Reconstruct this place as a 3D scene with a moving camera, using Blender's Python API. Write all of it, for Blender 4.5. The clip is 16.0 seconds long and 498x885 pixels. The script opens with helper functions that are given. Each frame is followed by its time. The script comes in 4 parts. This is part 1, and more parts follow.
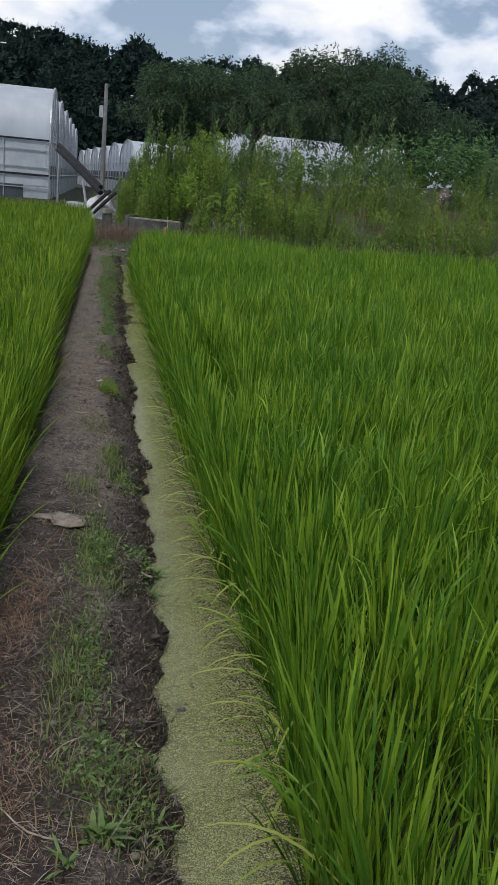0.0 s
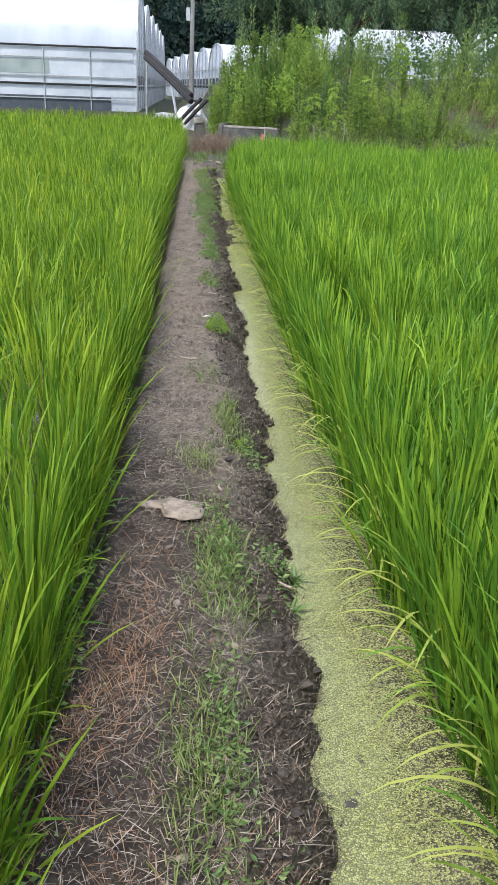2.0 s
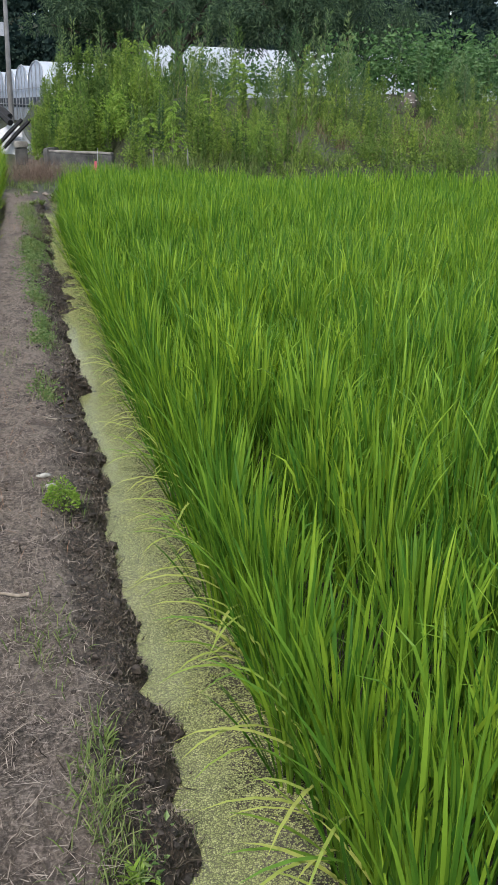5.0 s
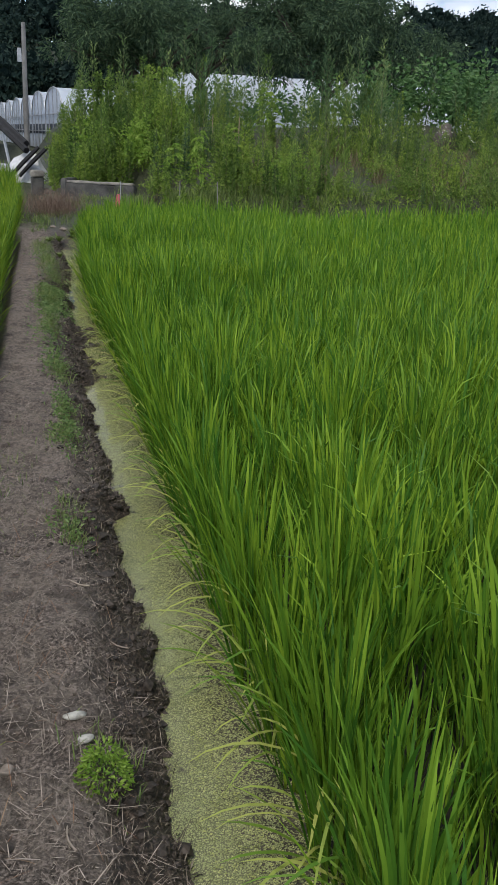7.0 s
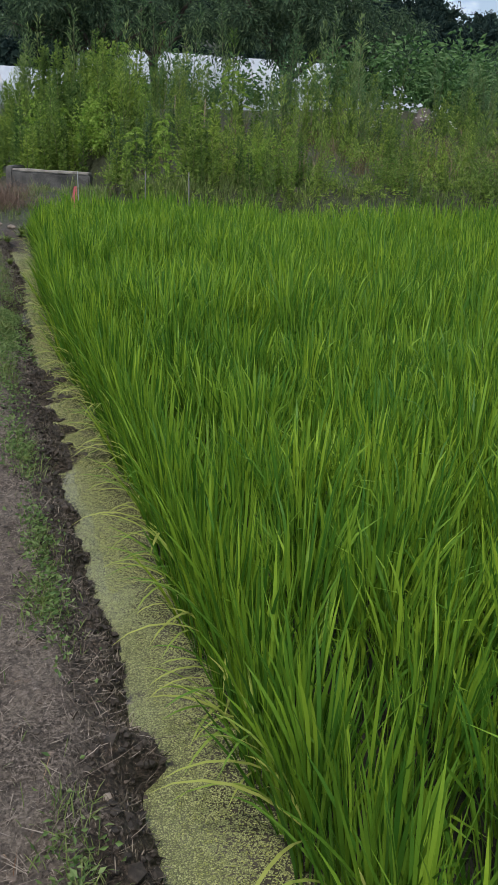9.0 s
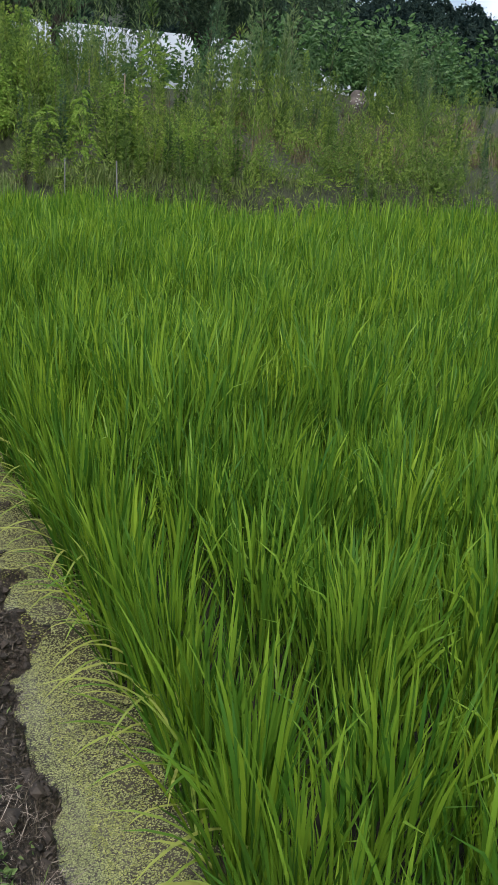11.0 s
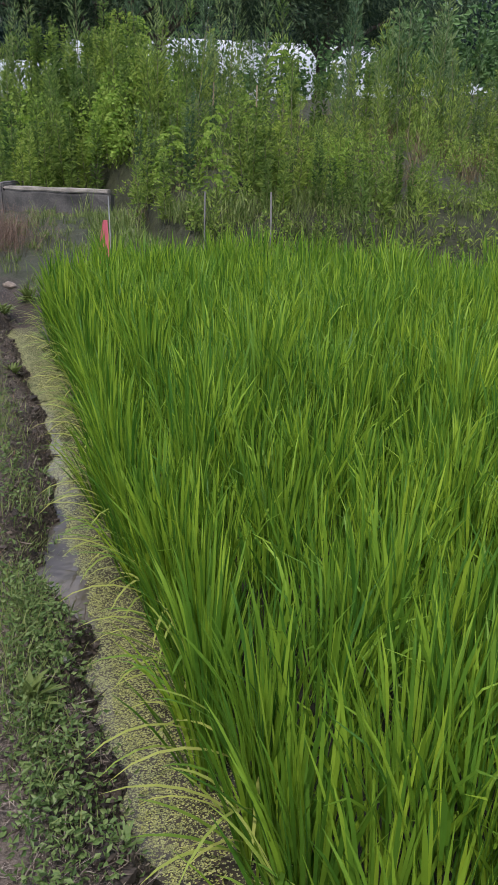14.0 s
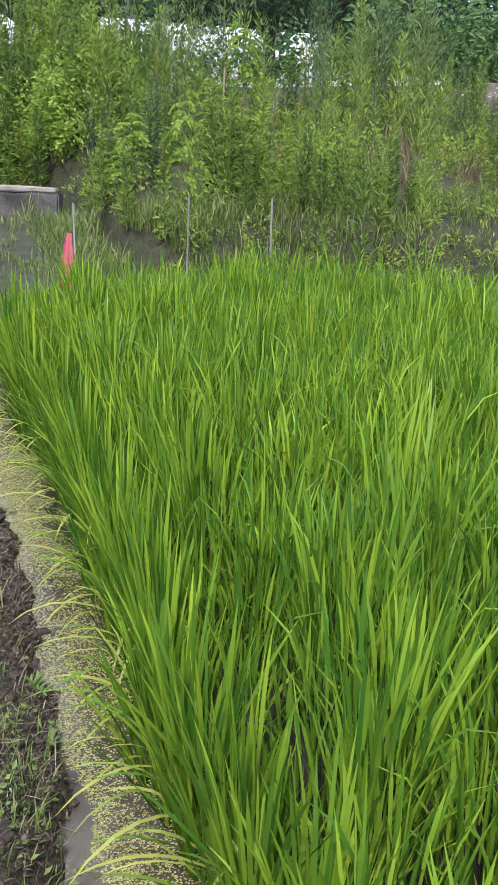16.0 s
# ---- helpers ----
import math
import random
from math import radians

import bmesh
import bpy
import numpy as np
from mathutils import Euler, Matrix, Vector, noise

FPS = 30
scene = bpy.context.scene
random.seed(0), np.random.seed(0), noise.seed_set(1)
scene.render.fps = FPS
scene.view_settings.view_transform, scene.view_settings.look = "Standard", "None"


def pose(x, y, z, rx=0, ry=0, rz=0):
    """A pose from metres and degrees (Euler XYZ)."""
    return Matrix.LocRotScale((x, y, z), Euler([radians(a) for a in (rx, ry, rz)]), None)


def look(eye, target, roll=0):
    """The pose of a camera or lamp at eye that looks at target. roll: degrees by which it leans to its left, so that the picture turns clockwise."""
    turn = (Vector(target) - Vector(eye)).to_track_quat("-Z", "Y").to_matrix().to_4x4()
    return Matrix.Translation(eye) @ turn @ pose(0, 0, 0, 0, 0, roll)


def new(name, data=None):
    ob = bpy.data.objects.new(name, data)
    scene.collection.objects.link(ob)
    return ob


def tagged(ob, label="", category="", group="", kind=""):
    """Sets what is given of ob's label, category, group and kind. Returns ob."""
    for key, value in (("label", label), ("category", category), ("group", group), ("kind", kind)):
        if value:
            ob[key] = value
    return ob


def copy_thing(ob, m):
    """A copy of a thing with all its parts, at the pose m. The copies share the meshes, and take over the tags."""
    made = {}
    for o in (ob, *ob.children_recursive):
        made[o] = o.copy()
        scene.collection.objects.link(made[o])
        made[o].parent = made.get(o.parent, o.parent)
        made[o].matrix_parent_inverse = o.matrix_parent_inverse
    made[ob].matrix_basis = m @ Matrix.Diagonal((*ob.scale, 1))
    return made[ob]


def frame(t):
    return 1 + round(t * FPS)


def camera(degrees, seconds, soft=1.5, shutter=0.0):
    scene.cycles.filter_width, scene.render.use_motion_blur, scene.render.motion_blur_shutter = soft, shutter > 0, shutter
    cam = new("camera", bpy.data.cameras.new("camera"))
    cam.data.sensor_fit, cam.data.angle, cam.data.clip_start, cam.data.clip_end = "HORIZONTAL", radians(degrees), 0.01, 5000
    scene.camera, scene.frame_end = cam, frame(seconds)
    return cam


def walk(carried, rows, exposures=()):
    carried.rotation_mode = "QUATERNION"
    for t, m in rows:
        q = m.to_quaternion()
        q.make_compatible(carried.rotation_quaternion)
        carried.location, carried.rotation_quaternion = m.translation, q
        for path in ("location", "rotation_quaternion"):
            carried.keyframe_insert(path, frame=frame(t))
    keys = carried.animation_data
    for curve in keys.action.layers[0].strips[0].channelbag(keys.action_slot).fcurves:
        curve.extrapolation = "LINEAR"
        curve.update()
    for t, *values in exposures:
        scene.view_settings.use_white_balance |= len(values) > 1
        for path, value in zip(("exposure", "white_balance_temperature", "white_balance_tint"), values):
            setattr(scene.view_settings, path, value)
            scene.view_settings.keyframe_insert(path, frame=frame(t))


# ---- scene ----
cam = camera(32.1, 16.0, soft=1.1)
METRES, EYE, TILT, LEAN, TURN = 12.6, 1.5, -16.3, -5.0, -9.3
ROWS = [
    (0.0, 0.0, 0.0, 0.0, 0.0, 0.0, 0.0),
    (0.5, 0.0019, 0.0057, -0.001, 0.48, -2.51, 0.69),
    (1.0, -0.0033, 0.0196, 0.0001, 3.64, -4.95, 0.62),
    (1.5, -0.0114, 0.0415, 0.0062, 4.82, -6.22, 0.52),
    (2.0, -0.0181, 0.0693, 0.0146, 6.26, -5.54, 1.37),
    (2.5, -0.0232, 0.0998, 0.0272, 5.83, -5.88, 1.25),
    (3.0, -0.0292, 0.129, 0.036, 2.54, -6.57, 2.31),
    (3.5, -0.0291, 0.1611, 0.0425, 1.64, -7.19, 4.07),
    (4.0, -0.0316, 0.1888, 0.0517, -0.25, -6.98, 4.08),
    (6.5, -0.0516, 0.3056, 0.0911, -6.18, -2.6, 6.2),
    (7.0, -0.0585, 0.337, 0.1021, -3.45, -3.37, 3.82),
    (7.5, -0.0663, 0.3678, 0.1109, -5.26, -4.22, 4.02),
    (8.0, -0.0713, 0.4041, 0.1193, -5.5, -5.05, 4.17),
    (8.5, -0.0777, 0.4369, 0.1312, -5.44, -5.25, 3.94),
    (9.0, -0.084, 0.4716, 0.1447, -7.0, -4.65, 4.32),
    (11.5, -0.1075, 0.6378, 0.1971, -13.97, -6.66, 4.9),
    (12.0, -0.1106, 0.6731, 0.2057, -13.57, -6.71, 5.37),
    (12.5, -0.1153, 0.7039, 0.2168, -9.6, -5.31, 5.47),
    (13.0, -0.1236, 0.736, 0.2269, -8.31, -4.47, 6.2),
    (13.5, -0.1298, 0.7727, 0.2354, -6.39, -4.63, 6.1),
    (14.0, -0.134, 0.8076, 0.2458, -7.9, -5.15, 5.9),
    (14.5, -0.1394, 0.8414, 0.2571, -11.14, -5.93, 6.29),
    (15.0, -0.1436, 0.8762, 0.2667, -11.21, -6.35, 6.28),
    (15.5, -0.1505, 0.9083, 0.2758, -11.88, -6.93, 6.09),
    (16.0, -0.1572, 0.9403, 0.2846, -12.95, -6.34, 6.16),
]

# the clip's camera opens and closes its exposure on the way
STOPS = [(0.0, -0.66), (0.5, -0.66), (1.0, -0.05), (1.5, 0.4), (2.0, 0.66), (2.5, 0.42), (3.0, 0.2), (3.5, 0.38), (4.0, 0.56), (6.5, -0.42), (7.0, -0.32), (8.0, -0.27), (8.5, 0.03), (9.0, -0.25), (11.5, -0.1), (12.0, -0.12), (12.5, -0.06), (13.5, -0.28), (14.0, 0.03), (14.5, 0.3), (15.0, 0.42), (16.0, 0.72)]
# its white balance drifts a little to magenta towards the end
EXPOSURES = [(t, stops - 0.13, 6500, 10 + 8 * min(1.0, max(0.0, (t - 12.5) / 1.5))) for t, stops in STOPS]
walk(cam, [(t, pose(0, 0, EYE, TILT, LEAN, TURN) @ pose(METRES * x, METRES * y, METRES * z, 90 + pitch, roll, yaw)) for t, x, y, z, yaw, pitch, roll in ROWS], EXPOSURES)

# ---- light: a bright sky with broken cloud, the sun veiled ----
SUN_ELEVATION, SUN_AZIMUTH = 58.0, 215.0
world = bpy.data.worlds.new("sky")
scene.world = world
world.use_nodes = True
wn, wl = world.node_tree.nodes, world.node_tree.links
wn.clear()
sky = wn.new("ShaderNodeTexSky")
sky.sky_type, sky.sun_disc = "NISHITA", False
sky.sun_elevation, sky.sun_rotation = radians(SUN_ELEVATION), radians(SUN_AZIMUTH)
coord = wn.new("ShaderNodeTexCoord")
flat = wn.new("ShaderNodeMapping")
flat.inputs["Scale"].default_value = (1.0, 1.0, 1.9)
flat.inputs["Location"].default_value = (0.35, 0.1, 0.2)
puff = wn.new("ShaderNodeTexNoise")
puff.inputs["Scale"].default_value, puff.inputs["Detail"].default_value, puff.inputs["Roughness"].default_value = 6.5, 8.0, 0.5
cover = wn.new("ShaderNodeValToRGB")
cover.color_ramp.elements[0].position, cover.color_ramp.elements[1].position = 0.47, 0.54
cover.color_ramp.elements[0].color = (0.34, 0.34, 0.34, 1)
sky_bg, cloud_bg, mix, out = wn.new("ShaderNodeBackground"), wn.new("ShaderNodeBackground"), wn.new("ShaderNodeMixShader"), wn.new("ShaderNodeOutputWorld")
sky_bg.inputs["Strength"].default_value = 0.15
sky.dust_density = 2.0
cloud_bg.inputs["Strength"].default_value = 1.75
body = wn.new("ShaderNodeValToRGB")
body.color_ramp.elements[0].position, body.color_ramp.elements[1].position = 0.47, 0.62
body.color_ramp.elements[0].color, body.color_ramp.elements[1].color = (0.5, 0.62, 0.84, 1), (0.98, 0.985, 1.0, 1)
wl.new(puff.outputs["Fac"], body.inputs["Fac"])
wl.new(body.outputs["Color"], cloud_bg.inputs["Color"])
wl.new(coord.outputs["Generated"], flat.inputs["Vector"])
wl.new(flat.outputs["Vector"], puff.inputs["Vector"])
wl.new(puff.outputs["Fac"], cover.inputs["Fac"])
wl.new(sky.outputs["Color"], sky_bg.inputs["Color"])
wl.new(cover.outputs["Color"], mix.inputs["Fac"])
wl.new(sky_bg.outputs["Background"], mix.inputs[1])
wl.new(cloud_bg.outputs["Background"], mix.inputs[2])
wl.new(mix.outputs["Shader"], out.inputs["Surface"])

sun = new("sun", bpy.data.lights.new("sun", "SUN"))
sun.data.energy, sun.data.angle, sun.data.color = 3.2, radians(4), (1.0, 0.96, 0.88)
az = radians(SUN_AZIMUTH)
toward = Vector((math.sin(az) * math.cos(radians(SUN_ELEVATION)), math.cos(az) * math.cos(radians(SUN_ELEVATION)), math.sin(radians(SUN_ELEVATION))))
sun.matrix_world = look(toward * 60, (0, 0, 0))


# ---- materials ----
class Nodes:
    """A small builder for node materials."""

    def __init__(self, name):
        self.mat = bpy.data.materials.new(name)
        self.mat.use_nodes = True
        self.tree = self.mat.node_tree
        self.tree.nodes.clear()
        self.out = self.add("ShaderNodeOutputMaterial")

    def add(self, kind, **inputs):
        n = self.tree.nodes.new(kind)
        for key, value in inputs.items():
            self.put(n, key.replace("_", " "), value)
        return n

    def put(self, n, key, value):
        socket = n.inputs[int(key)] if key.isdigit() else n.inputs[key]
        if isinstance(value, bpy.types.NodeSocket):
            self.tree.links.new(value, socket)
        else:
            socket.default_value = value

    def position(self):
        return self.add("ShaderNodeNewGeometry").outputs["Position"]

    def noise(self, scale, detail=4.0, rough=0.55, vector=None, stretch=None):
        v = vector or self.position()
        if stretch:
            v = self.add("ShaderNodeMapping", Vector=v, Scale=stretch).outputs["Vector"]
        return self.add("ShaderNodeTexNoise", Vector=v, Scale=scale, Detail=detail, Roughness=rough).outputs["Fac"]

    def ramp(self, fac, *stops):
        n = self.add("ShaderNodeValToRGB", Fac=fac)
        el = n.color_ramp.elements
        while len(el) < len(stops):
            el.new(0.5)
        for e, (p, c) in zip(el, stops):
            e.position, e.color = p, (*c, 1) if len(c) == 3 else c
        return n.outputs["Color"]

    def step(self, value, low, high):
        n = self.add("ShaderNodeMapRange", Value=value, From_Min=low, From_Max=high)
        n.interpolation_type = "SMOOTHSTEP"
        return n.outputs["Result"]

    def math(self, op, a, b=0.0):
        n = self.add("ShaderNodeMath")
        n.operation = op
        self.put(n, "0", a), self.put(n, "1", b)
        return n.outputs[0]

    def mix(self, fac, a, b):
        n = self.add("ShaderNodeMix")
        n.data_type = "RGBA"
        for key, value in ((0, fac), (6, a), (7, b)):
            if isinstance(value, bpy.types.NodeSocket):
                self.tree.links.new(value, n.inputs[key])
            else:
                n.inputs[key].default_value = value if key == 0 else (*value, 1)
        return n.outputs[2]

    def bump(self, height, strength=0.5, distance=0.01):
        return self.add("ShaderNodeBump", Height=height, Strength=strength, Distance=distance).outputs["Normal"]

    def done(self, shader):
        self.tree.links.new(shader, self.out.inputs["Surface"])
        return self.mat


def leaf_material(name, *tints, clear=0.35, rough=0.5, patch=None, scale=0.6, each=None, gloss=0.3, through_leaf=None):
    """Leaves: a tint for each leaf, broad patches, and light that comes through. patch: two factors that the broad patches multiply by."""
    n = Nodes(name)
    rnd = n.add("ShaderNodeNewGeometry").outputs["Random Per Island"]
    col = n.ramp(rnd, *[(i / max(1, len(tints) - 1), c) for i, c in enumerate(tints)])
    if patch:
        tone = n.ramp(n.noise(scale, 3), (0.35, patch[0]), (0.65, patch[1]))
        m = n.add("ShaderNodeMix")
        m.data_type, m.blend_type = "RGBA", "MULTIPLY"
        m.inputs[0].default_value = 1.0
        n.tree.links.new(col, m.inputs[6]), n.tree.links.new(tone, m.inputs[7])
        col = m.outputs[2]
    if each:
        tone = n.ramp(n.add("ShaderNodeObjectInfo").outputs["Random"], (0.0, each[0]), (1.0, each[1]))
        m = n.add("ShaderNodeMix")
        m.data_type, m.blend_type = "RGBA", "MULTIPLY"
        m.inputs[0].default_value = 1.0
        n.tree.links.new(col, m.inputs[6]), n.tree.links.new(tone, m.inputs[7])
        col = m.outputs[2]
    body = n.add("ShaderNodeBsdfPrincipled", Base_Color=col, Roughness=rough)
    body.inputs["Specular IOR Level"].default_value = gloss
    if through_leaf:
        m = n.add("ShaderNodeMix")
        m.data_type, m.blend_type = "RGBA", "MULTIPLY"
        m.inputs[0].default_value, m.inputs[7].default_value = 1.0, (*through_leaf, 1)
        n.tree.links.new(col, m.inputs[6])
        col = m.outputs[2]
    glow = n.add("ShaderNodeBsdfTranslucent", Color=col)
    both = n.add("ShaderNodeMixShader", Fac=clear)
    n.tree.links.new(body.outputs[0], both.inputs[1]), n.tree.links.new(glow.outputs[0], both.inputs[2])
    return n.done(both.outputs[0])


def plain_material(name, dark, light, rough=0.8, scale=8.0, metal=0.0, bump=0.3, fine=60.0):
    """Stone, wood, metal and the like: a mottle at two scales and a fine relief."""
    n = Nodes(name)
    broad, grain = n.noise(scale, 5), n.noise(fine, 4)
    col = n.mix(n.step(n.math("ADD", n.math("MULTIPLY", broad, 0.65), n.math("MULTIPLY", grain, 0.35)), 0.35, 0.65), dark, light)
    return n.done(n.add("ShaderNodeBsdfPrincipled", Base_Color=col, Roughness=rough, Metallic=metal, Normal=n.bump(grain, bump, 0.004)).outputs[0])


def ground_material():
    n = Nodes("soil")
    pos = n.position()
    sep = n.add("ShaderNodeSeparateXYZ", Vector=pos)
    x, y, z = sep.outputs
    grain, lump, broad = n.noise(95, 8, 0.8), n.noise(22, 5, 0.6), n.noise(2.4, 4)
    dry = n.ramp(grain, (0.41, (0.026, 0.02, 0.016)), (0.5, (0.145, 0.115, 0.097)), (0.6, (0.4, 0.33, 0.285)))
    red = n.ramp(lump, (0.3, (0.075, 0.056, 0.046)), (0.7, (0.25, 0.195, 0.165)))
    path = n.mix(n.math("MULTIPLY", n.step(broad, 0.4, 0.62), 0.6), dry, red)
    worn = n.math("MULTIPLY", n.step(n.noise(4.0, 5, 0.6), 0.42, 0.6), n.math("MULTIPLY", n.step(y, 4.0, 5.2), n.step(n.math("ABSOLUTE", n.math("ADD", x, 0.04)), 0.22, 0.1)))
    path = n.mix(n.math("MULTIPLY", worn, 0.85), path, n.ramp(n.noise(110, 6, 0.75), (0.35, (0.07, 0.055, 0.046)), (0.65, (0.36, 0.3, 0.255))))
    chip = n.step(n.noise(48, 6, 0.75, stretch=(1.0, 0.6, 1.0)), 0.46, 0.58)
    path = n.mix(n.math("MULTIPLY", chip, 0.5), path, (0.028, 0.022, 0.017))
    damp = n.step(n.noise(6.5, 5, 0.65), 0.52, 0.62)
    path = n.mix(n.math("MULTIPLY", damp, 0.55), path, (0.026, 0.02, 0.014))
    mud = n.ramp(n.noise(65, 7, 0.75), (0.4, (0.011, 0.009, 0.007)), (0.52, (0.048, 0.035, 0.026)), (0.64, (0.17, 0.125, 0.095)))
    rim = n.math("SUBTRACT", x, n.math("MULTIPLY", y, 0.008))
    rim = n.math("ADD", rim, n.math("MULTIPLY", n.math("SUBTRACT", n.noise(9, 5, 0.65), 0.5), 0.3))
    low = n.math("MAXIMUM", n.step(n.math("ADD", z, n.math("MULTIPLY", n.math("SUBTRACT", lump, 0.5), 0.1)), -0.01, -0.045), n.step(rim, 0.05, 0.16))
    # near left end: wet dark soil, with the left rice's shadow painted in
    wet_shaded_end = n.math("MULTIPLY", n.step(n.math("ADD", y, n.math("MULTIPLY", broad, 1.2)), 5.2, 4.4), n.step(n.math("ADD", x, n.math("MULTIPLY", n.math("SUBTRACT", lump, 0.5), 0.3)), 0.08, -0.08))
    path = n.mix(n.math("MULTIPLY", wet_shaded_end, 0.78), path, (0.03, 0.02, 0.015))
    near = n.mix(low, path, mud)
    grass = n.ramp(n.noise(9, 6, 0.7), (0.3, (0.02, 0.022, 0.012)), (0.55, (0.036, 0.044, 0.017)), (0.75, (0.075, 0.064, 0.038)))
    far = n.step(n.math("ADD", y, n.math("MULTIPLY", n.math("SUBTRACT", broad, 0.5), 2.0)), 18.3, 19.2)
    col = n.mix(far, near, grass)
    wood = n.step(y, 85.0, 95.0)
    col = n.mix(wood, col, (0.03, 0.04, 0.02))
    rough = n.add("ShaderNodeMapRange", Value=low, To_Min=0.95, To_Max=0.6).outputs["Result"]
    both = n.math("ADD", n.math("MULTIPLY", grain, 0.4), lump)
    return n.done(n.add("ShaderNodeBsdfPrincipled", Base_Color=col, Roughness=rough, Normal=n.bump(both, 1.0, 0.035)).outputs[0])


def water_material():
    """Still brown water under a broken mat of duckweed; shade beneath the rice is painted in."""
    n = Nodes("paddy_water")
    pos = n.position()
    sep = n.add("ShaderNodeSeparateXYZ", Vector=pos)
    x, y, _ = sep.outputs
    cells = n.add("ShaderNodeTexVoronoi", Vector=pos, Scale=220.0)
    flake = n.add("ShaderNodeSeparateColor", Color=cells.outputs["Color"]).outputs[0]
    weed = n.ramp(flake, (0.0, (0.1, 0.115, 0.036)), (0.5, (0.22, 0.24, 0.086)), (1.0, (0.38, 0.395, 0.165)))
    weed = n.mix(n.math("MULTIPLY", n.step(n.noise(3.0, 3), 0.45, 0.65), 0.6), weed, (0.27, 0.3, 0.13))
    weed = n.mix(n.math("MULTIPLY", n.step(n.noise(38, 4, 0.7), 0.48, 0.62), 0.5), weed, (0.13, 0.145, 0.04))
    tear = n.math("ADD", n.math("MULTIPLY", n.noise(7.0, 6, 0.65), 0.75), n.math("MULTIPLY", n.noise(60, 4, 0.7), 0.25))
    open_far = n.math("MULTIPLY", n.math("MULTIPLY", n.step(y, 13.0, 13.5), n.step(y, 15.3, 14.8)), n.math("MULTIPLY", n.step(n.math("ADD", x, n.math("MULTIPLY", n.noise(9, 3), 0.12)), 0.51, 0.43), 0.2))
    # duckweed thinned beneath the rice, which keeps the gaps between plants dark
    under = n.math("ADD", n.math("MULTIPLY", n.step(x, 0.5, 0.9), 0.3), n.math("MULTIPLY", n.step(x, 0.0, -0.1), 0.25))
    bias = n.math("ADD", n.math("ADD", open_far, under), 0.365)
    mat_on = n.step(n.math("SUBTRACT", tear, bias), -0.02, 0.02)
    gap = n.step(cells.outputs["Distance"], 0.62, 0.45)
    mat_on = n.math("MULTIPLY", mat_on, n.math("ADD", n.math("MULTIPLY", gap, 0.7), 0.3))
    thin = n.math("ADD", n.math("MULTIPLY", n.math("MULTIPLY", n.step(y, 8.5, 11.0), n.step(y, 15.8, 15.2)), 0.34), n.math("MULTIPLY", n.step(x, 0.4, 0.56), 0.42))
    mat_on = n.math("MULTIPLY", mat_on, n.step(n.math("SUBTRACT", flake, thin), -0.02, 0.02))
    mat_on = n.math("MULTIPLY", mat_on, n.step(y, 18.2, 17.6))
    leaf = n.add("ShaderNodeBsdfPrincipled", Base_Color=weed, Roughness=0.7, Normal=n.bump(cells.outputs["Distance"], 0.5, 0.002))
    # beyond x 0.5 the rice's shade is put into the water's colour, gloss dulled
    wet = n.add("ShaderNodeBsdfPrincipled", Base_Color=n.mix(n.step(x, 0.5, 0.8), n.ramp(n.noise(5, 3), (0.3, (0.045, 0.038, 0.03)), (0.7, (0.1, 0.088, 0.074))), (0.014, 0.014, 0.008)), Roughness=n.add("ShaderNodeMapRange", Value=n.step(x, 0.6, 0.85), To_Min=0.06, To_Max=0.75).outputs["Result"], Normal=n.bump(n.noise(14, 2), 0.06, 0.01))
    both = n.add("ShaderNodeMixShader", Fac=mat_on)
    n.tree.links.new(wet.outputs[0], both.inputs[1]), n.tree.links.new(leaf.outputs[0], both.inputs[2])
    return n.done(both.outputs[0])


def film_material():
    """Greenhouse film: milky, dusty, light comes through it."""
    n = Nodes("greenhouse_film")
    dust = n.noise(1.3, 5, 0.6, stretch=(1, 1, 0.35))
    col = n.ramp(dust, (0.3, (0.6, 0.66, 0.75)), (0.7, (0.78, 0.83, 0.9)))
    body = n.add("ShaderNodeBsdfPrincipled", Base_Color=col, Roughness=0.35)
    glow = n.add("ShaderNodeBsdfTranslucent", Color=col)
    clear = n.add("ShaderNodeBsdfTransparent")
    a, b = n.add("ShaderNodeMixShader", Fac=0.45), n.add("ShaderNodeMixShader", Fac=0.12)
    n.tree.links.new(body.outputs[0], a.inputs[1]), n.tree.links.new(glow.outputs[0], a.inputs[2])
    n.tree.links.new(a.outputs[0], b.inputs[1]), n.tree.links.new(clear.outputs[0], b.inputs[2])
    return n.done(b.outputs[0])


SOIL, WATER, FILM = ground_material(), water_material(), film_material()
RICE = leaf_material("rice_leaf", (0.047, 0.145, 0.02), (0.094, 0.21, 0.024), (0.156, 0.29, 0.03), (0.25, 0.4, 0.044), clear=0.31, rough=0.48, patch=((0.82, 0.88, 0.9), (1.18, 1.08, 0.95)), scale=1.6, gloss=0.22, through_leaf=(1.35, 1.18, 0.65))
RICE_YELLOW = leaf_material("yellowish_rice_leaf", (0.054, 0.145, 0.018), (0.106, 0.21, 0.023), (0.175, 0.29, 0.03), (0.27, 0.395, 0.045), clear=0.38, rough=0.48, patch=((0.82, 0.88, 0.9), (1.18, 1.08, 0.95)), scale=1.6, gloss=0.22, through_leaf=(1.35, 1.18, 0.65))
RICE_PALE = leaf_material("pale_rice_leaf", (0.1, 0.24, 0.03), (0.24, 0.36, 0.06), (0.42, 0.45, 0.12), clear=0.4, rough=0.5, gloss=0.2)
GRASS = leaf_material("path_grass", (0.08, 0.135, 0.035), (0.155, 0.22, 0.06), (0.255, 0.3, 0.11), clear=0.35)
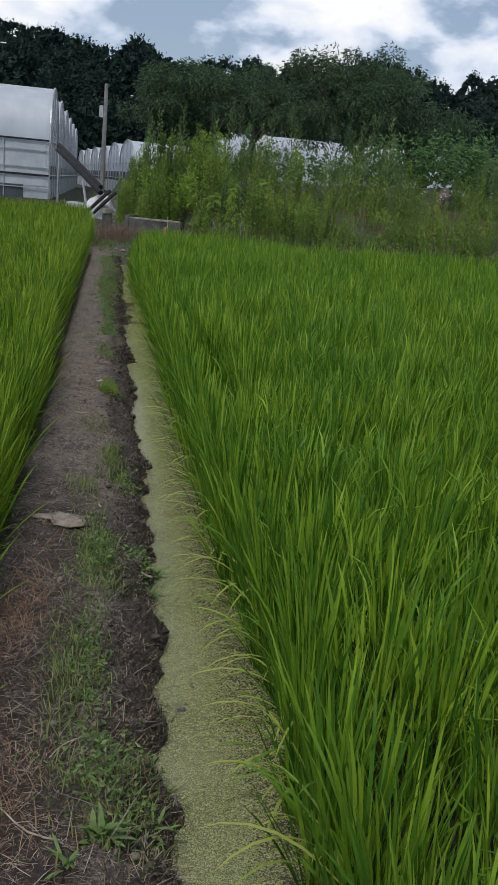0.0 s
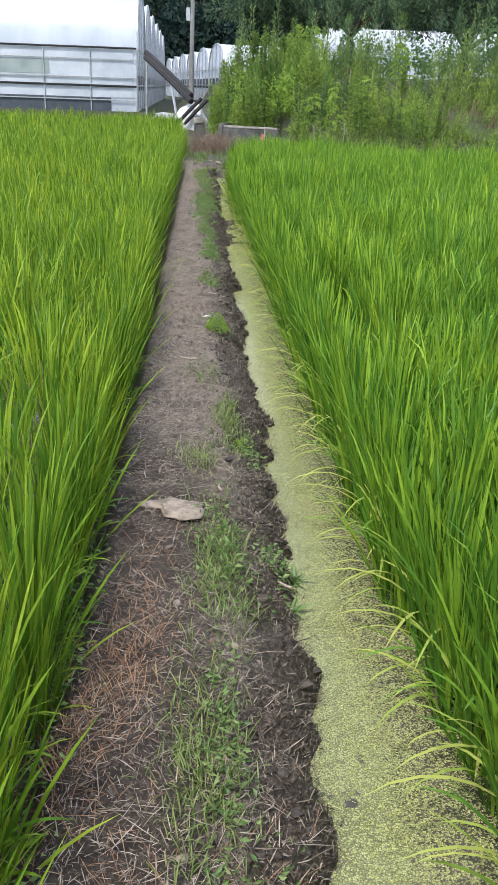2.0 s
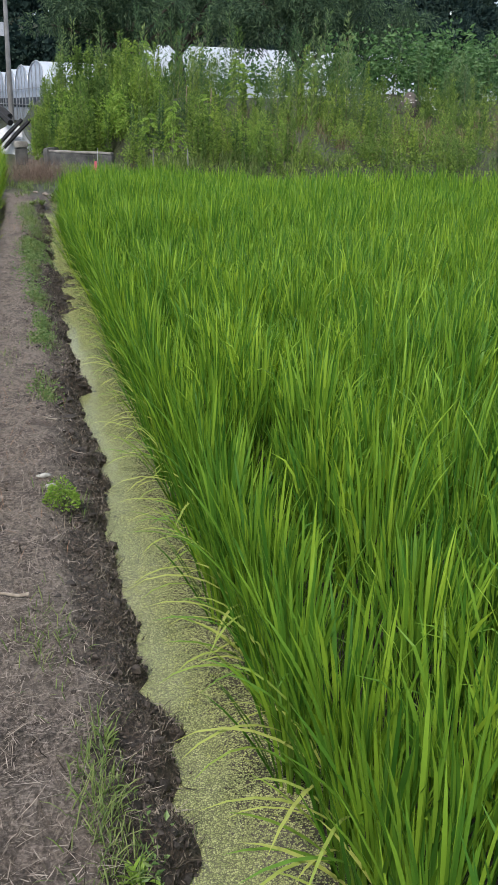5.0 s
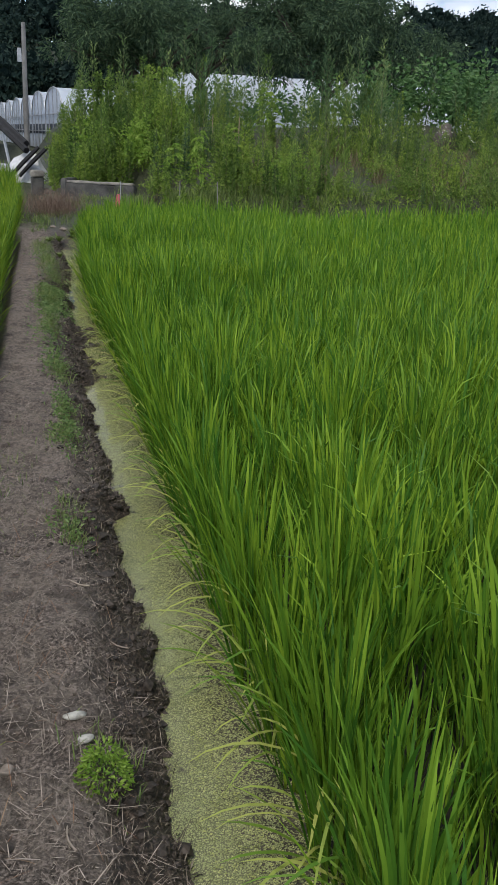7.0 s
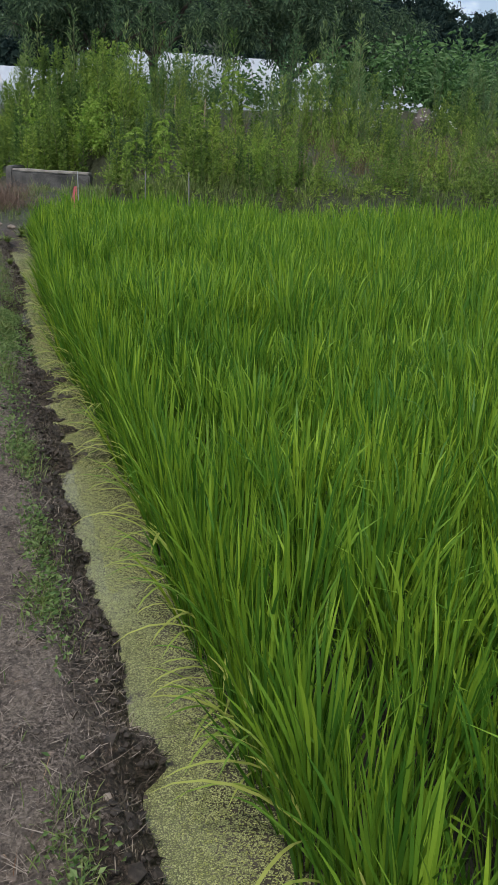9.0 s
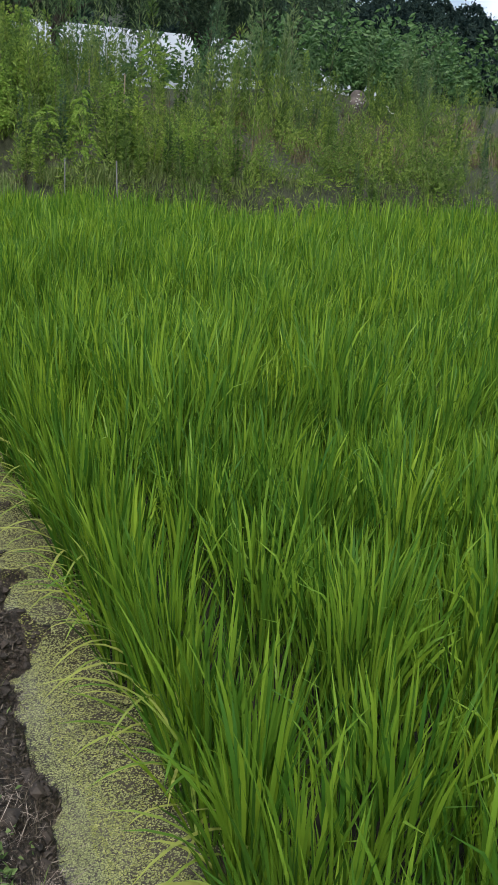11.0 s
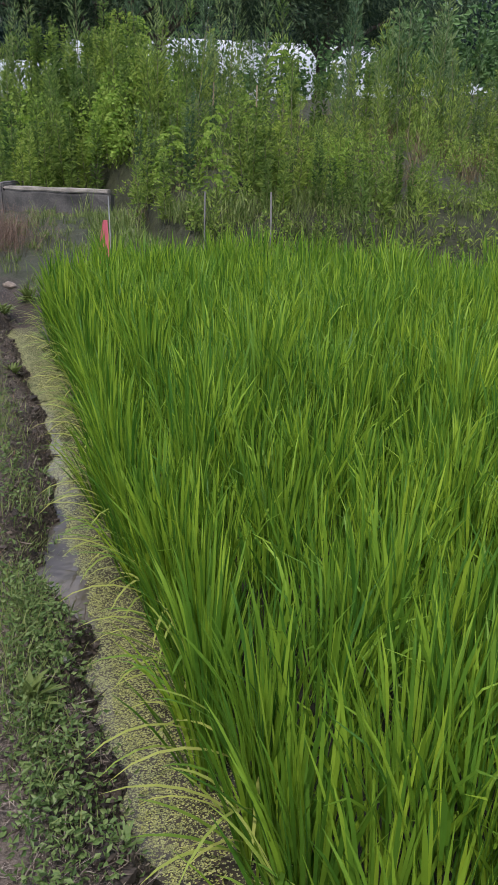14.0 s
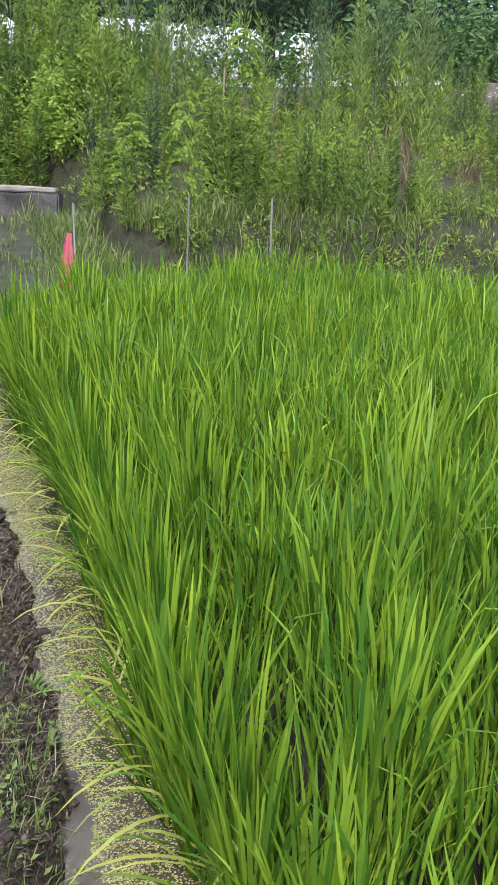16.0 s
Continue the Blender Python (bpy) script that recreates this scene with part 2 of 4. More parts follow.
CLOVER = leaf_material("clover_leaf", (0.075, 0.14, 0.045), (0.14, 0.225, 0.07), (0.22, 0.3, 0.115), clear=0.3)
DEAD = leaf_material("dead_grass", (0.17, 0.09, 0.055), (0.28, 0.16, 0.1), (0.36, 0.25, 0.16), clear=0.2, rough=0.8)
STRAW = leaf_material("straw", (0.1, 0.08, 0.065), (0.25, 0.208, 0.175), (0.41, 0.35, 0.3), clear=0.1, rough=0.85, gloss=0.15)
CLOD = plain_material("mud_clod", (0.014, 0.011, 0.009), (0.065, 0.05, 0.04), 0.75, 20)
FLAKE = leaf_material("duckweed", (0.2, 0.225, 0.06), (0.32, 0.335, 0.105), (0.44, 0.44, 0.18), clear=0.1, rough=0.6)
WEED = leaf_material("weed_leaf", (0.08, 0.145, 0.036), (0.18, 0.265, 0.064), (0.3, 0.385, 0.115), clear=0.4, patch=((0.62, 0.7, 0.72), (1.25, 1.2, 1.0)), scale=0.9, each=((0.62, 0.72, 0.76), (1.3, 1.28, 1.05)), gloss=0.2)
WEED_GREY = leaf_material("grey_weed_leaf", (0.075, 0.13, 0.052), (0.15, 0.215, 0.088), (0.25, 0.315, 0.14), clear=0.3, patch=((0.7, 0.78, 0.8), (1.2, 1.15, 1.0)), scale=0.7, each=((0.5, 0.65, 0.75), (1.15, 1.15, 1.05)), gloss=0.2)
WEED_BRIGHT = leaf_material("bright_weed_leaf", (0.13, 0.25, 0.035), (0.23, 0.37, 0.055), (0.34, 0.47, 0.1), clear=0.42)
VINE = leaf_material("broad_leaf", (0.04, 0.1, 0.035), (0.075, 0.16, 0.05), (0.13, 0.23, 0.08), clear=0.25)
TREE_LEAF = leaf_material("tree_leaf", (0.024, 0.05, 0.029), (0.05, 0.094, 0.05), (0.115, 0.17, 0.086), clear=0.25, rough=0.6, gloss=0.2)
# bluish tints: the haze of distance is mixed into the leaf colour
FOREST_LEAF = leaf_material("forest_leaf", (0.011, 0.025, 0.024), (0.019, 0.038, 0.034), (0.034, 0.057, 0.044), clear=0.12, rough=0.7, patch=((0.7, 0.75, 0.8), (1.3, 1.25, 1.1)), scale=0.08, gloss=0.1)
STEM = plain_material("weed_stem", (0.09, 0.1, 0.04), (0.16, 0.16, 0.08), 0.8, 20)
DRY_STEM = plain_material("dry_stem", (0.22, 0.17, 0.11), (0.36, 0.29, 0.2), 0.85, 20)
BARK = plain_material("bark", (0.03, 0.025, 0.02), (0.09, 0.075, 0.06), 0.9, 6, bump=0.8)
PETAL = plain_material("white_petal", (0.7, 0.7, 0.66), (0.82, 0.82, 0.78), 0.6, 30)
CONCRETE = plain_material("old_concrete", (0.045, 0.045, 0.045), (0.13, 0.125, 0.12), 0.9, 3.5, bump=0.6)
# paler than the body concrete, for wall top and post cap
CONCRETE_TOP = plain_material("pale_concrete", (0.13, 0.12, 0.11), (0.31, 0.29, 0.26), 0.9, 5, bump=0.5)
STONE = plain_material("pale_stone", (0.13, 0.108, 0.09), (0.29, 0.24, 0.2), 0.95, 18, bump=1.0)
WHITE_STONE = plain_material("whitish_stone", (0.24, 0.235, 0.21), (0.43, 0.42, 0.385), 0.9, 30)
ROCK = plain_material("grey_rock", (0.045, 0.038, 0.033), (0.12, 0.1, 0.088), 0.9, 5, bump=0.7)
STEEL = plain_material("galvanised_steel", (0.38, 0.39, 0.41), (0.55, 0.56, 0.58), 0.45, 8, metal=0.7, bump=0.1)
RUBBER = plain_material("black_sheet", (0.01, 0.01, 0.011), (0.024, 0.024, 0.028), 0.95, 4)
CURTAIN = plain_material("dark_blue_curtain", (0.03, 0.04, 0.055), (0.06, 0.075, 0.095), 0.7, 2)
TARP = plain_material("white_tarpaulin", (0.4, 0.41, 0.44), (0.66, 0.67, 0.7), 0.5, 2, bump=0.3, fine=12)
POLE = plain_material("pole_concrete", (0.15, 0.15, 0.145), (0.24, 0.235, 0.23), 0.9, 2)
RIBBON = leaf_material("pink_ribbon", (0.72, 0.16, 0.2), (0.82, 0.2, 0.26), clear=0.3, rough=0.5)
STICK = plain_material("old_wood", (0.2, 0.165, 0.13), (0.4, 0.34, 0.28), 0.85, 20)


# ---- mesh helpers ----
rng = np.random.default_rng(7)


def lattice(x, y, size, seed=0):
    """Smooth value noise, 0 to 1, of plan coordinates."""
    x, y = np.asarray(x, float) / size, np.asarray(y, float) / size
    i, j = np.floor(x), np.floor(y)
    u, v = x - i, y - j
    u, v = u * u * (3 - 2 * u), v * v * (3 - 2 * v)

    def corner(a, b):
        h = np.sin(a * 127.1 + b * 311.7 + seed * 74.7) * 43758.5453
        return h - np.floor(h)

    return (corner(i, j) * (1 - u) + corner(i + 1, j) * u) * (1 - v) + (corner(i, j + 1) * (1 - u) + corner(i + 1, j + 1) * u) * v


def ease(a, b, x):
    t = np.clip((np.asarray(x, float) - a) / (b - a), 0, 1)
    return t * t * (3 - 2 * t)


class Soup:
    """Vertices with triangles and quads, gathered as arrays."""

    def __init__(self):
        self.v, self.f, self.n = [], [], 0

    def add(self, v, *faces):
        for f in faces:
            if len(f):
                self.f.append(np.asarray(f, np.int64) + self.n)
        self.v.append(np.asarray(v, float).reshape(-1, 3))
        self.n += len(self.v[-1])
        return self

    def points(self):
        return np.concatenate(self.v)

    def spread(self, other, places, turns, sizes):
        """Many turned and scaled copies of another soup."""
        base = other.points()
        c, s = np.cos(turns)[:, None], np.sin(turns)[:, None]
        k = np.asarray(sizes)[:, None]
        v = np.stack([(base[:, 0] * c - base[:, 1] * s) * k, (base[:, 0] * s + base[:, 1] * c) * k, base[:, 2] * k], -1) + np.asarray(places)[:, None, :]
        step = np.arange(len(places)) * len(base)
        return self.add(v, *[(f[None] + step[:, None, None]).reshape(-1, f.shape[1]) for f in other.f])

    def mesh(self, name, material, smooth=False):
        me = bpy.data.meshes.new(name)
        v = np.concatenate(self.v)
        loops = np.concatenate([f.ravel() for f in self.f])
        sizes = np.concatenate([np.full(len(f), f.shape[1]) for f in self.f])
        me.vertices.add(len(v)), me.loops.add(len(loops)), me.polygons.add(len(sizes))
        me.vertices.foreach_set("co", v.ravel().astype(np.float32))
        me.loops.foreach_set("vertex_index", loops.astype(np.int32))
        me.polygons.foreach_set("loop_start", np.concatenate([[0], np.cumsum(sizes)[:-1]]).astype(np.int32))
        me.polygons.foreach_set("use_smooth", np.full(len(sizes), smooth))
        me.update(calc_edges=True)
        me.materials.append(material)
        return me


def ribbons(base, turn, lean, droop, length, width, n=3, twist=0.5, fold=0.0):
    """Grass blades: n joints each, rising from base, leaning out to turn and drooping on."""
    count = len(base)
    turn, lean, droop, length, width = [np.broadcast_to(np.asarray(a, float), (count,)) for a in (turn, lean, droop, length, width)]
    out = np.stack([np.cos(turn), np.sin(turn)], -1)
    side = turn + np.pi / 2 + rng.uniform(-twist, twist, count)
    side = np.stack([np.cos(side), np.sin(side), np.zeros(count)], -1)
    p, rows = np.array(base, float), []
    for k in range(n + 1):
        s = k / n
        if k < n:
            w = width * (0.45 + 1.9 * s - 2.1 * s * s)
            rows += [p - side * w[:, None] / 2, p + side * w[:, None] / 2]
        else:
            rows.append(p)
        a = lean + droop * ((k + 0.5) / n) ** 1.6
        p = p + np.concatenate([out * np.sin(a)[:, None], np.cos(a)[:, None]], 1) * (length / n)[:, None]
    v = np.stack(rows, 1)
    per = 2 * n + 1
    at = (np.arange(count) * per)[:, None]
    quads = [at + np.array([2 * k, 2 * k + 1, 2 * k + 3, 2 * k + 2]) for k in range(n - 1)]
    return v.reshape(-1, 3), np.concatenate(quads) if quads else np.zeros((0, 4), int), at + np.array([2 * n - 2, 2 * n - 1, 2 * n])


def leaves(centre, along, length, width, cup=0.25):
    """Leaves of two facets each, folded a little on the midrib, pointing along."""
    count = len(centre)
    along = along / np.linalg.norm(along, axis=1, keepdims=True)
    ref = rng.normal(size=(count, 3))
    ref[:, 2] = np.abs(ref[:, 2]) * 0.3
    side = np.cross(along, ref)
    side /= np.linalg.norm(side, axis=1, keepdims=True) + 1e-9
    up = np.cross(side, along)
    length, width = np.broadcast_to(length, (count,))[:, None], np.broadcast_to(width, (count,))[:, None]
    mid = centre + along * length * 0.45
    v = np.stack([centre, mid - side * width / 2 + up * width * cup, centre + along * length, mid + side * width / 2 + up * width * cup], 1)
    at = (np.arange(count) * 4)[:, None]
    return v.reshape(-1, 3), np.concatenate([at + np.array([0, 1, 2]), at + np.array([0, 2, 3])])


def tube(points, radii, sides=6, cap=True):
    """A tapered tube along a line of points."""
    p = np.asarray(points, float)
    r = np.broadcast_to(radii, (len(p),))
    d = np.gradient(p, axis=0)
    d /= np.linalg.norm(d, axis=1, keepdims=True) + 1e-9
    ref = np.where(np.abs(d[:, 2:3]) > 0.9, np.array([[1.0, 0, 0]]), np.array([[0, 0, 1.0]]))
    u = np.cross(d, ref)
    u /= np.linalg.norm(u, axis=1, keepdims=True)
    w = np.cross(d, u)
    a = np.arange(sides) * 2 * np.pi / sides
    v = p[:, None] + r[:, None, None] * (np.cos(a)[None, :, None] * u[:, None] + np.sin(a)[None, :, None] * w[:, None])
    k, j = np.meshgrid(np.arange(len(p) - 1), np.arange(sides), indexing="ij")
    q = np.stack([k * sides + j, k * sides + (j + 1) % sides, (k + 1) * sides + (j + 1) % sides, (k + 1) * sides + j], -1).reshape(-1, 4)
    s = Soup().add(v, q)
    if cap:
        for row, c in ((0, p[0]), (len(p) - 1, p[-1])):
            ring = v[row]
            s.add(np.concatenate([ring, [c]]), [[i, (i + 1) % sides, sides] for i in range(sides)])
    return s


def box(x0, y0, z0, x1, y1, z1, bevel=0.0, rough=0.0, cuts=0):
    """A bmesh box, bevelled, its faces cut and roughened."""
    bm = bmesh.new()
    bmesh.ops.create_cube(bm, size=1.0, matrix=Matrix.Translation(((x0 + x1) / 2, (y0 + y1) / 2, (z0 + z1) / 2)) @ Matrix.Diagonal((x1 - x0, y1 - y0, z1 - z0, 1)))
    if bevel:
        bmesh.ops.bevel(bm, geom=bm.edges[:], offset=bevel, segments=2, affect="EDGES")
    if cuts:
        bmesh.ops.subdivide_edges(bm, edges=bm.edges[:], cuts=cuts, use_grid_fill=True)
    if rough:
        for v in bm.verts:
            v.co += Vector(noise.noise_vector(v.co * 4)) * rough
    return bm


def thing(name, at=(0, 0, 0), turn=0.0, **tags):
    ob = new(name)
    ob.matrix_basis = pose(*at, 0, 0, turn)
    ob.empty_display_size = 0.1
    return tagged(ob, **tags)


def part(name, shape, material, parent, label="", smooth=False):
    """One mesh object under a thing or a part, from a bmesh or a soup, in the parent's own space."""
    if isinstance(shape, Soup):
        me = shape.mesh(name, material, smooth)
    else:
        me = bpy.data.meshes.new(name)
        shape.to_mesh(me)
        shape.free()
        me.materials.append(material)
        me.polygons.foreach_set("use_smooth", [smooth] * len(me.polygons))
    ob = new(name, me)
    ob.parent = parent
    return tagged(ob, label=label)


def single(name, shape, material, at=(0, 0, 0), turn=0.0, smooth=False, **tags):
    """A thing of one mesh."""
    ob = part(name, shape, material, None, smooth=smooth)
    ob.matrix_basis = pose(*at, 0, 0, turn)
    return tagged(ob, **tags)


# ---- ground ----
def ditch_edge(y):
    """Where the mud bank of the path meets the water."""
    return 0.28 + 0.006 * np.asarray(y, float) + 0.08 * ease(13.9, 15.2, y) + 0.07 * (lattice(y, 0.3, 0.7, 3) - 0.5) + 0.07 * (lattice(y, 5.3, 0.2, 4) - 0.5) - 0.1 * np.exp(-((np.asarray(y, float) - 13.75) / 0.2) ** 2) + 0.045 * np.exp(-((np.asarray(y, float) - 4.9) / 0.4) ** 2) - 0.025 * np.exp(-((np.asarray(y, float) - 7.8) / 0.3) ** 2) + 0.04 * np.exp(-((np.asarray(y, float) - 8.9) / 0.5) ** 2)


def left_edge(y):
    """Where the path falls away to the other paddy."""
    return -0.36 + 0.014 * np.asarray(y, float) + 0.05 * (lattice(y, 9.3, 0.9, 6) - 0.5)


def height(x, y):
    x, y = np.broadcast_arrays(np.asarray(x, float), np.asarray(y, float))
    rough = 0.024 * (lattice(x, y, 0.09, 1) - 0.5) + 0.035 * (lattice(x, y, 0.32, 2) - 0.5) + 0.016 * (lattice(x, y, 0.045, 8) - 0.5)
    e, l = ditch_edge(y), left_edge(y)
    crown = rough - 0.06 * ease(e - 0.25, e - 0.13, x)
    bank = ease(e - 0.13, e + 0.05, x + 0.07 * (lattice(x, y, 0.09, 5) - 0.5))
    crown = crown + 0.05 * (lattice(x, y, 0.065, 9) - 0.5) * ease(e - 0.24, e - 0.12, x)
    silt = ease(9.9, 10.7, y) * ease(12.9, 12.2, y) * ease(e + 0.2, e + 0.02, x + 0.3 * (lattice(x, y, 0.1, 18) - 0.5))
    z = crown * (1 - bank) + (-0.23 + 0.3 * rough + silt * (0.045 + 0.9 * rough + 0.05 * lattice(x, y, 0.12, 15) + 0.03 * (lattice(x, y, 0.05, 19) - 0.5))) * bank
    left = ease(l, l - 0.14, x)
    z = z * (1 - left) + (-0.16 + 0.3 * rough) * left
    # the grassy end of the path and the ditch under the bank
    end = ease(17.6, 18.7, y) * ease(1.75, 1.2, x - 0.7 * ease(19.0, 20.3, y)) * ease(-1.5, -0.3, x)
    z = z * (1 - end) + (0.05 + 1.5 * rough + 0.2 * ease(18.8, 21.5, y) * ease(0.2, 0.9, x) + 0.012 * np.maximum(y - 18, 0)) * end
    yard = ease(31.0, 33.0, y)
    z = z * (1 - yard) + 0.5 * yard
    lump = 0.35 * (lattice(x, y, 1.7, 11) - 0.5) + 0.12 * (lattice(x, y, 0.5, 12) - 0.5)
    foot = 20.1 + 0.35 * (lattice(x, 2.2, 1.3, 13) - 0.5) + 3.0 * ease(2.7, 1.9, x)
    rise = np.maximum(y - foot, 0)
    slope = np.minimum(0.3 * np.minimum(rise, 0.8) + 0.235 * rise, 1.85) + lump * ease(0.1, 1.5, rise)
    on = ease(0.5, 1.5, x) * ease(0.0, 0.6, rise)
    z = z * (1 - on) + slope * on
    hill = np.maximum(y - 92 - 0.15 * np.abs(x), 0)
    z = z + np.minimum(hill * 0.26, 12 + 10 * ease(8, -24, x) + 6 * ease(20, 70, x) + 5 * (lattice(x, y, 45, 21) - 0.5)) * ease(0, 30, hill)
    return z


def ground_mesh():
    xs = np.concatenate([-np.geomspace(1500, 1.0, 40), np.arange(-0.95, -0.5, 0.06), np.arange(-0.5, 0.62, 0.022), np.arange(0.66, 2.6, 0.14), np.arange(2.6, 15, 0.3), np.geomspace(15, 1500, 34)])
    ys = np.concatenate([-np.geomspace(1500, 1.5, 30), np.arange(-1.0, 1.0, 0.1), np.arange(1.0, 18.0, 0.038), np.arange(18.0, 29.0, 0.1), np.geomspace(29, 1500, 60)])
    X, Y = np.meshgrid(xs, ys)
    v = np.stack([X, Y, height(X, Y)], -1).reshape(-1, 3)
    j, i = np.meshgrid(np.arange(len(ys) - 1), np.arange(len(xs) - 1), indexing="ij")
    a = j * len(xs) + i
    return Soup().add(v, np.stack([a, a + 1, a + 1 + len(xs), a + len(xs)], -1).reshape(-1, 4))


single("ground", ground_mesh(), SOIL, smooth=True, kind="structure", label="brown earth bund between flooded paddies with a weedy bank", category="ground")


def sheet(x0, y0, x1, y1, z):
    return Soup().add([[x0, y0, z], [x1, y0, z], [x1, y1, z], [x0, y1, z]], [[0, 1, 2, 3]])


single("water", sheet(0.1, -6, 60, 20.6, -0.175), WATER, kind="structure", label="shallow brown paddy water under pale green duckweed, coloured dark for shade beneath the rice", category="water")
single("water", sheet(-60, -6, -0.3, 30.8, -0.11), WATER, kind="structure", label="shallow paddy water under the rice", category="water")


# ---- rice ----
def hills(x0, x1, y0, y1, dx, dy, seed=0):
    """Planted hills in rows, set by hand, so none quite in line."""
    X, Y = np.meshgrid(np.arange(x0, x1, dx), np.arange(y0, y1, dy))
    p = np.stack([X.ravel(), Y.ravel()], -1)
    return p + rng.normal(0, 1, p.shape) * (dx * 0.17, dy * 0.17)


def rice(soup, spots, bed, tall, blades, joints, wide=1.0, loose=1.0):
    """Blades for every hill of a stand of rice."""
    n = len(spots) * blades
    at = np.repeat(spots, blades, 0)
    turn = rng.uniform(0, 2 * np.pi, n)
    off = rng.uniform(0, 0.09, n)
    vigour = np.repeat(rng.normal(1, 0.09, len(spots)), blades) * (0.92 + 0.16 * lattice(at[:, 0], at[:, 1], 1.3, 31))
    # most leaves part from the stems half way up, some near the water
    start = np.where(rng.random(n) < 0.1, 0.0, 0.2 + 0.56 * rng.random(n) ** 0.7)
    lean = np.abs(rng.normal(0.0, 0.17, n)) * loose + 0.02
    reach = off + start * tall * 0.1
    base = np.stack([at[:, 0] + np.cos(turn) * reach, at[:, 1] + np.sin(turn) * reach, bed + start * tall * vigour], -1)
    length = tall * vigour * np.minimum(1.07 - start, 0.4) * rng.uniform(0.68, 1.06, n) + np.where(start == 0, 0.16 * tall, 0)
    droop = np.where(rng.random(n) > 0.86, rng.uniform(0.6, 1.5, n), rng.uniform(0.0, 0.42, n))
    soup.add(*ribbons(base, turn, lean, droop, length, rng.uniform(0.0065, 0.012, n) * wide, joints, 1.3))


FAR_SIDE = 17.85


def rice_edge(y):
    """The outermost row along the ditch."""
    return 0.645 - 0.03 * ease(11, 13.5, y) + 0.16 * ease(13.4, 16.2, y)


def inside(spots):
    return spots[spots[:, 0] > rice_edge(spots[:, 1]) + 0.12]


right_rice = Soup()
rice(right_rice, inside(hills(0.74, 2.2, 0.2, FAR_SIDE, 0.24, 0.175)), -0.2, 0.73, 112, 3, 1.04)
rice(right_rice, inside(hills(0.78, 2.4, 0.4, FAR_SIDE, 0.24, 0.175)), -0.2, 0.52, 44, 2, 1.15, 1.3)
rice(right_rice, hills(2.2, 3.6, 0.2, FAR_SIDE, 0.25, 0.18), -0.2, 0.73, 70, 3, 1.1)
rice(right_rice, hills(3.6, 7.0, 4.0, FAR_SIDE, 0.25, 0.19), -0.2, 0.73, 36, 3, 1.28)
rice(right_rice, hills(3.6, 7.0, 0.2, 4.0, 0.25, 0.19), -0.2, 0.73, 12, 2, 2.8)
rice(right_rice, hills(7.0, 13.0, 8.0, FAR_SIDE, 0.22, 0.2), -0.2, 0.73, 20, 2, 1.65)
rice(right_rice, hills(7.0, 13.0, 0.2, 8.0, 0.25, 0.22), -0.2, 0.73, 10, 2, 3.2)
rice(right_rice, hills(13.0, 30.0, -6.0, FAR_SIDE, 0.36, 0.3), -0.2, 0.72, 6, 2, 5.0)
rice(right_rice, hills(0.82, 13.0, -6.0, 0.2, 0.3, 0.25), -0.2, 0.72, 9, 2, 4.0)
single("rice_field", right_rice, RICE, kind="stuff", label="dense bright green young rice standing in the paddy", category="rice")
left_rice = Soup()
spots = hills(-3.0, -0.72, 0.4, 30.8, 0.25, 0.17)
spots[:, 0] += 0.012 * spots[:, 1] + 0.06 * ease(9.0, 5.0, spots[:, 1])
seen = spots[:, 0] > -1.75 - 0.06 * spots[:, 1]
near = (spots[:, 1] < 8) & seen
middle = (spots[:, 1] >= 8) & (spots[:, 1] < 16) & seen
rice(left_rice, spots[near], -0.14, 0.73, 54, 3, 1.05)
rice(left_rice, spots[middle], -0.14, 0.72, 36, 3, 1.2)
rice(left_rice, spots[~near & ~middle], -0.14, 0.7, 18, 2, 1.8)
rice(left_rice, hills(-14.0, -3.0, 12.0, 30.8, 0.3, 0.28), -0.14, 0.72, 15, 2, 2.3)
rice(left_rice, hills(-14.0, -3.0, 5.0, 12.0, 0.32, 0.3), -0.14, 0.72, 8, 2, 4.0)
rice(left_rice, hills(-30.0, -14.0, -6.0, 30.8, 0.4, 0.36), -0.14, 0.7, 5, 2, 6.0)
rice(left_rice, hills(-14.0, -3.0, -6.0, 5.0, 0.32, 0.26), -0.14, 0.7, 8, 2, 4.0)
rice(left_rice, hills(-3.0, -0.75, -6.0, 0.4, 0.3, 0.25), -0.14, 0.7, 18, 2, 2.6)
single("rice_field", left_rice, RICE_YELLOW, kind="stuff", label="dense tall green rice beside the earth path", category="rice")


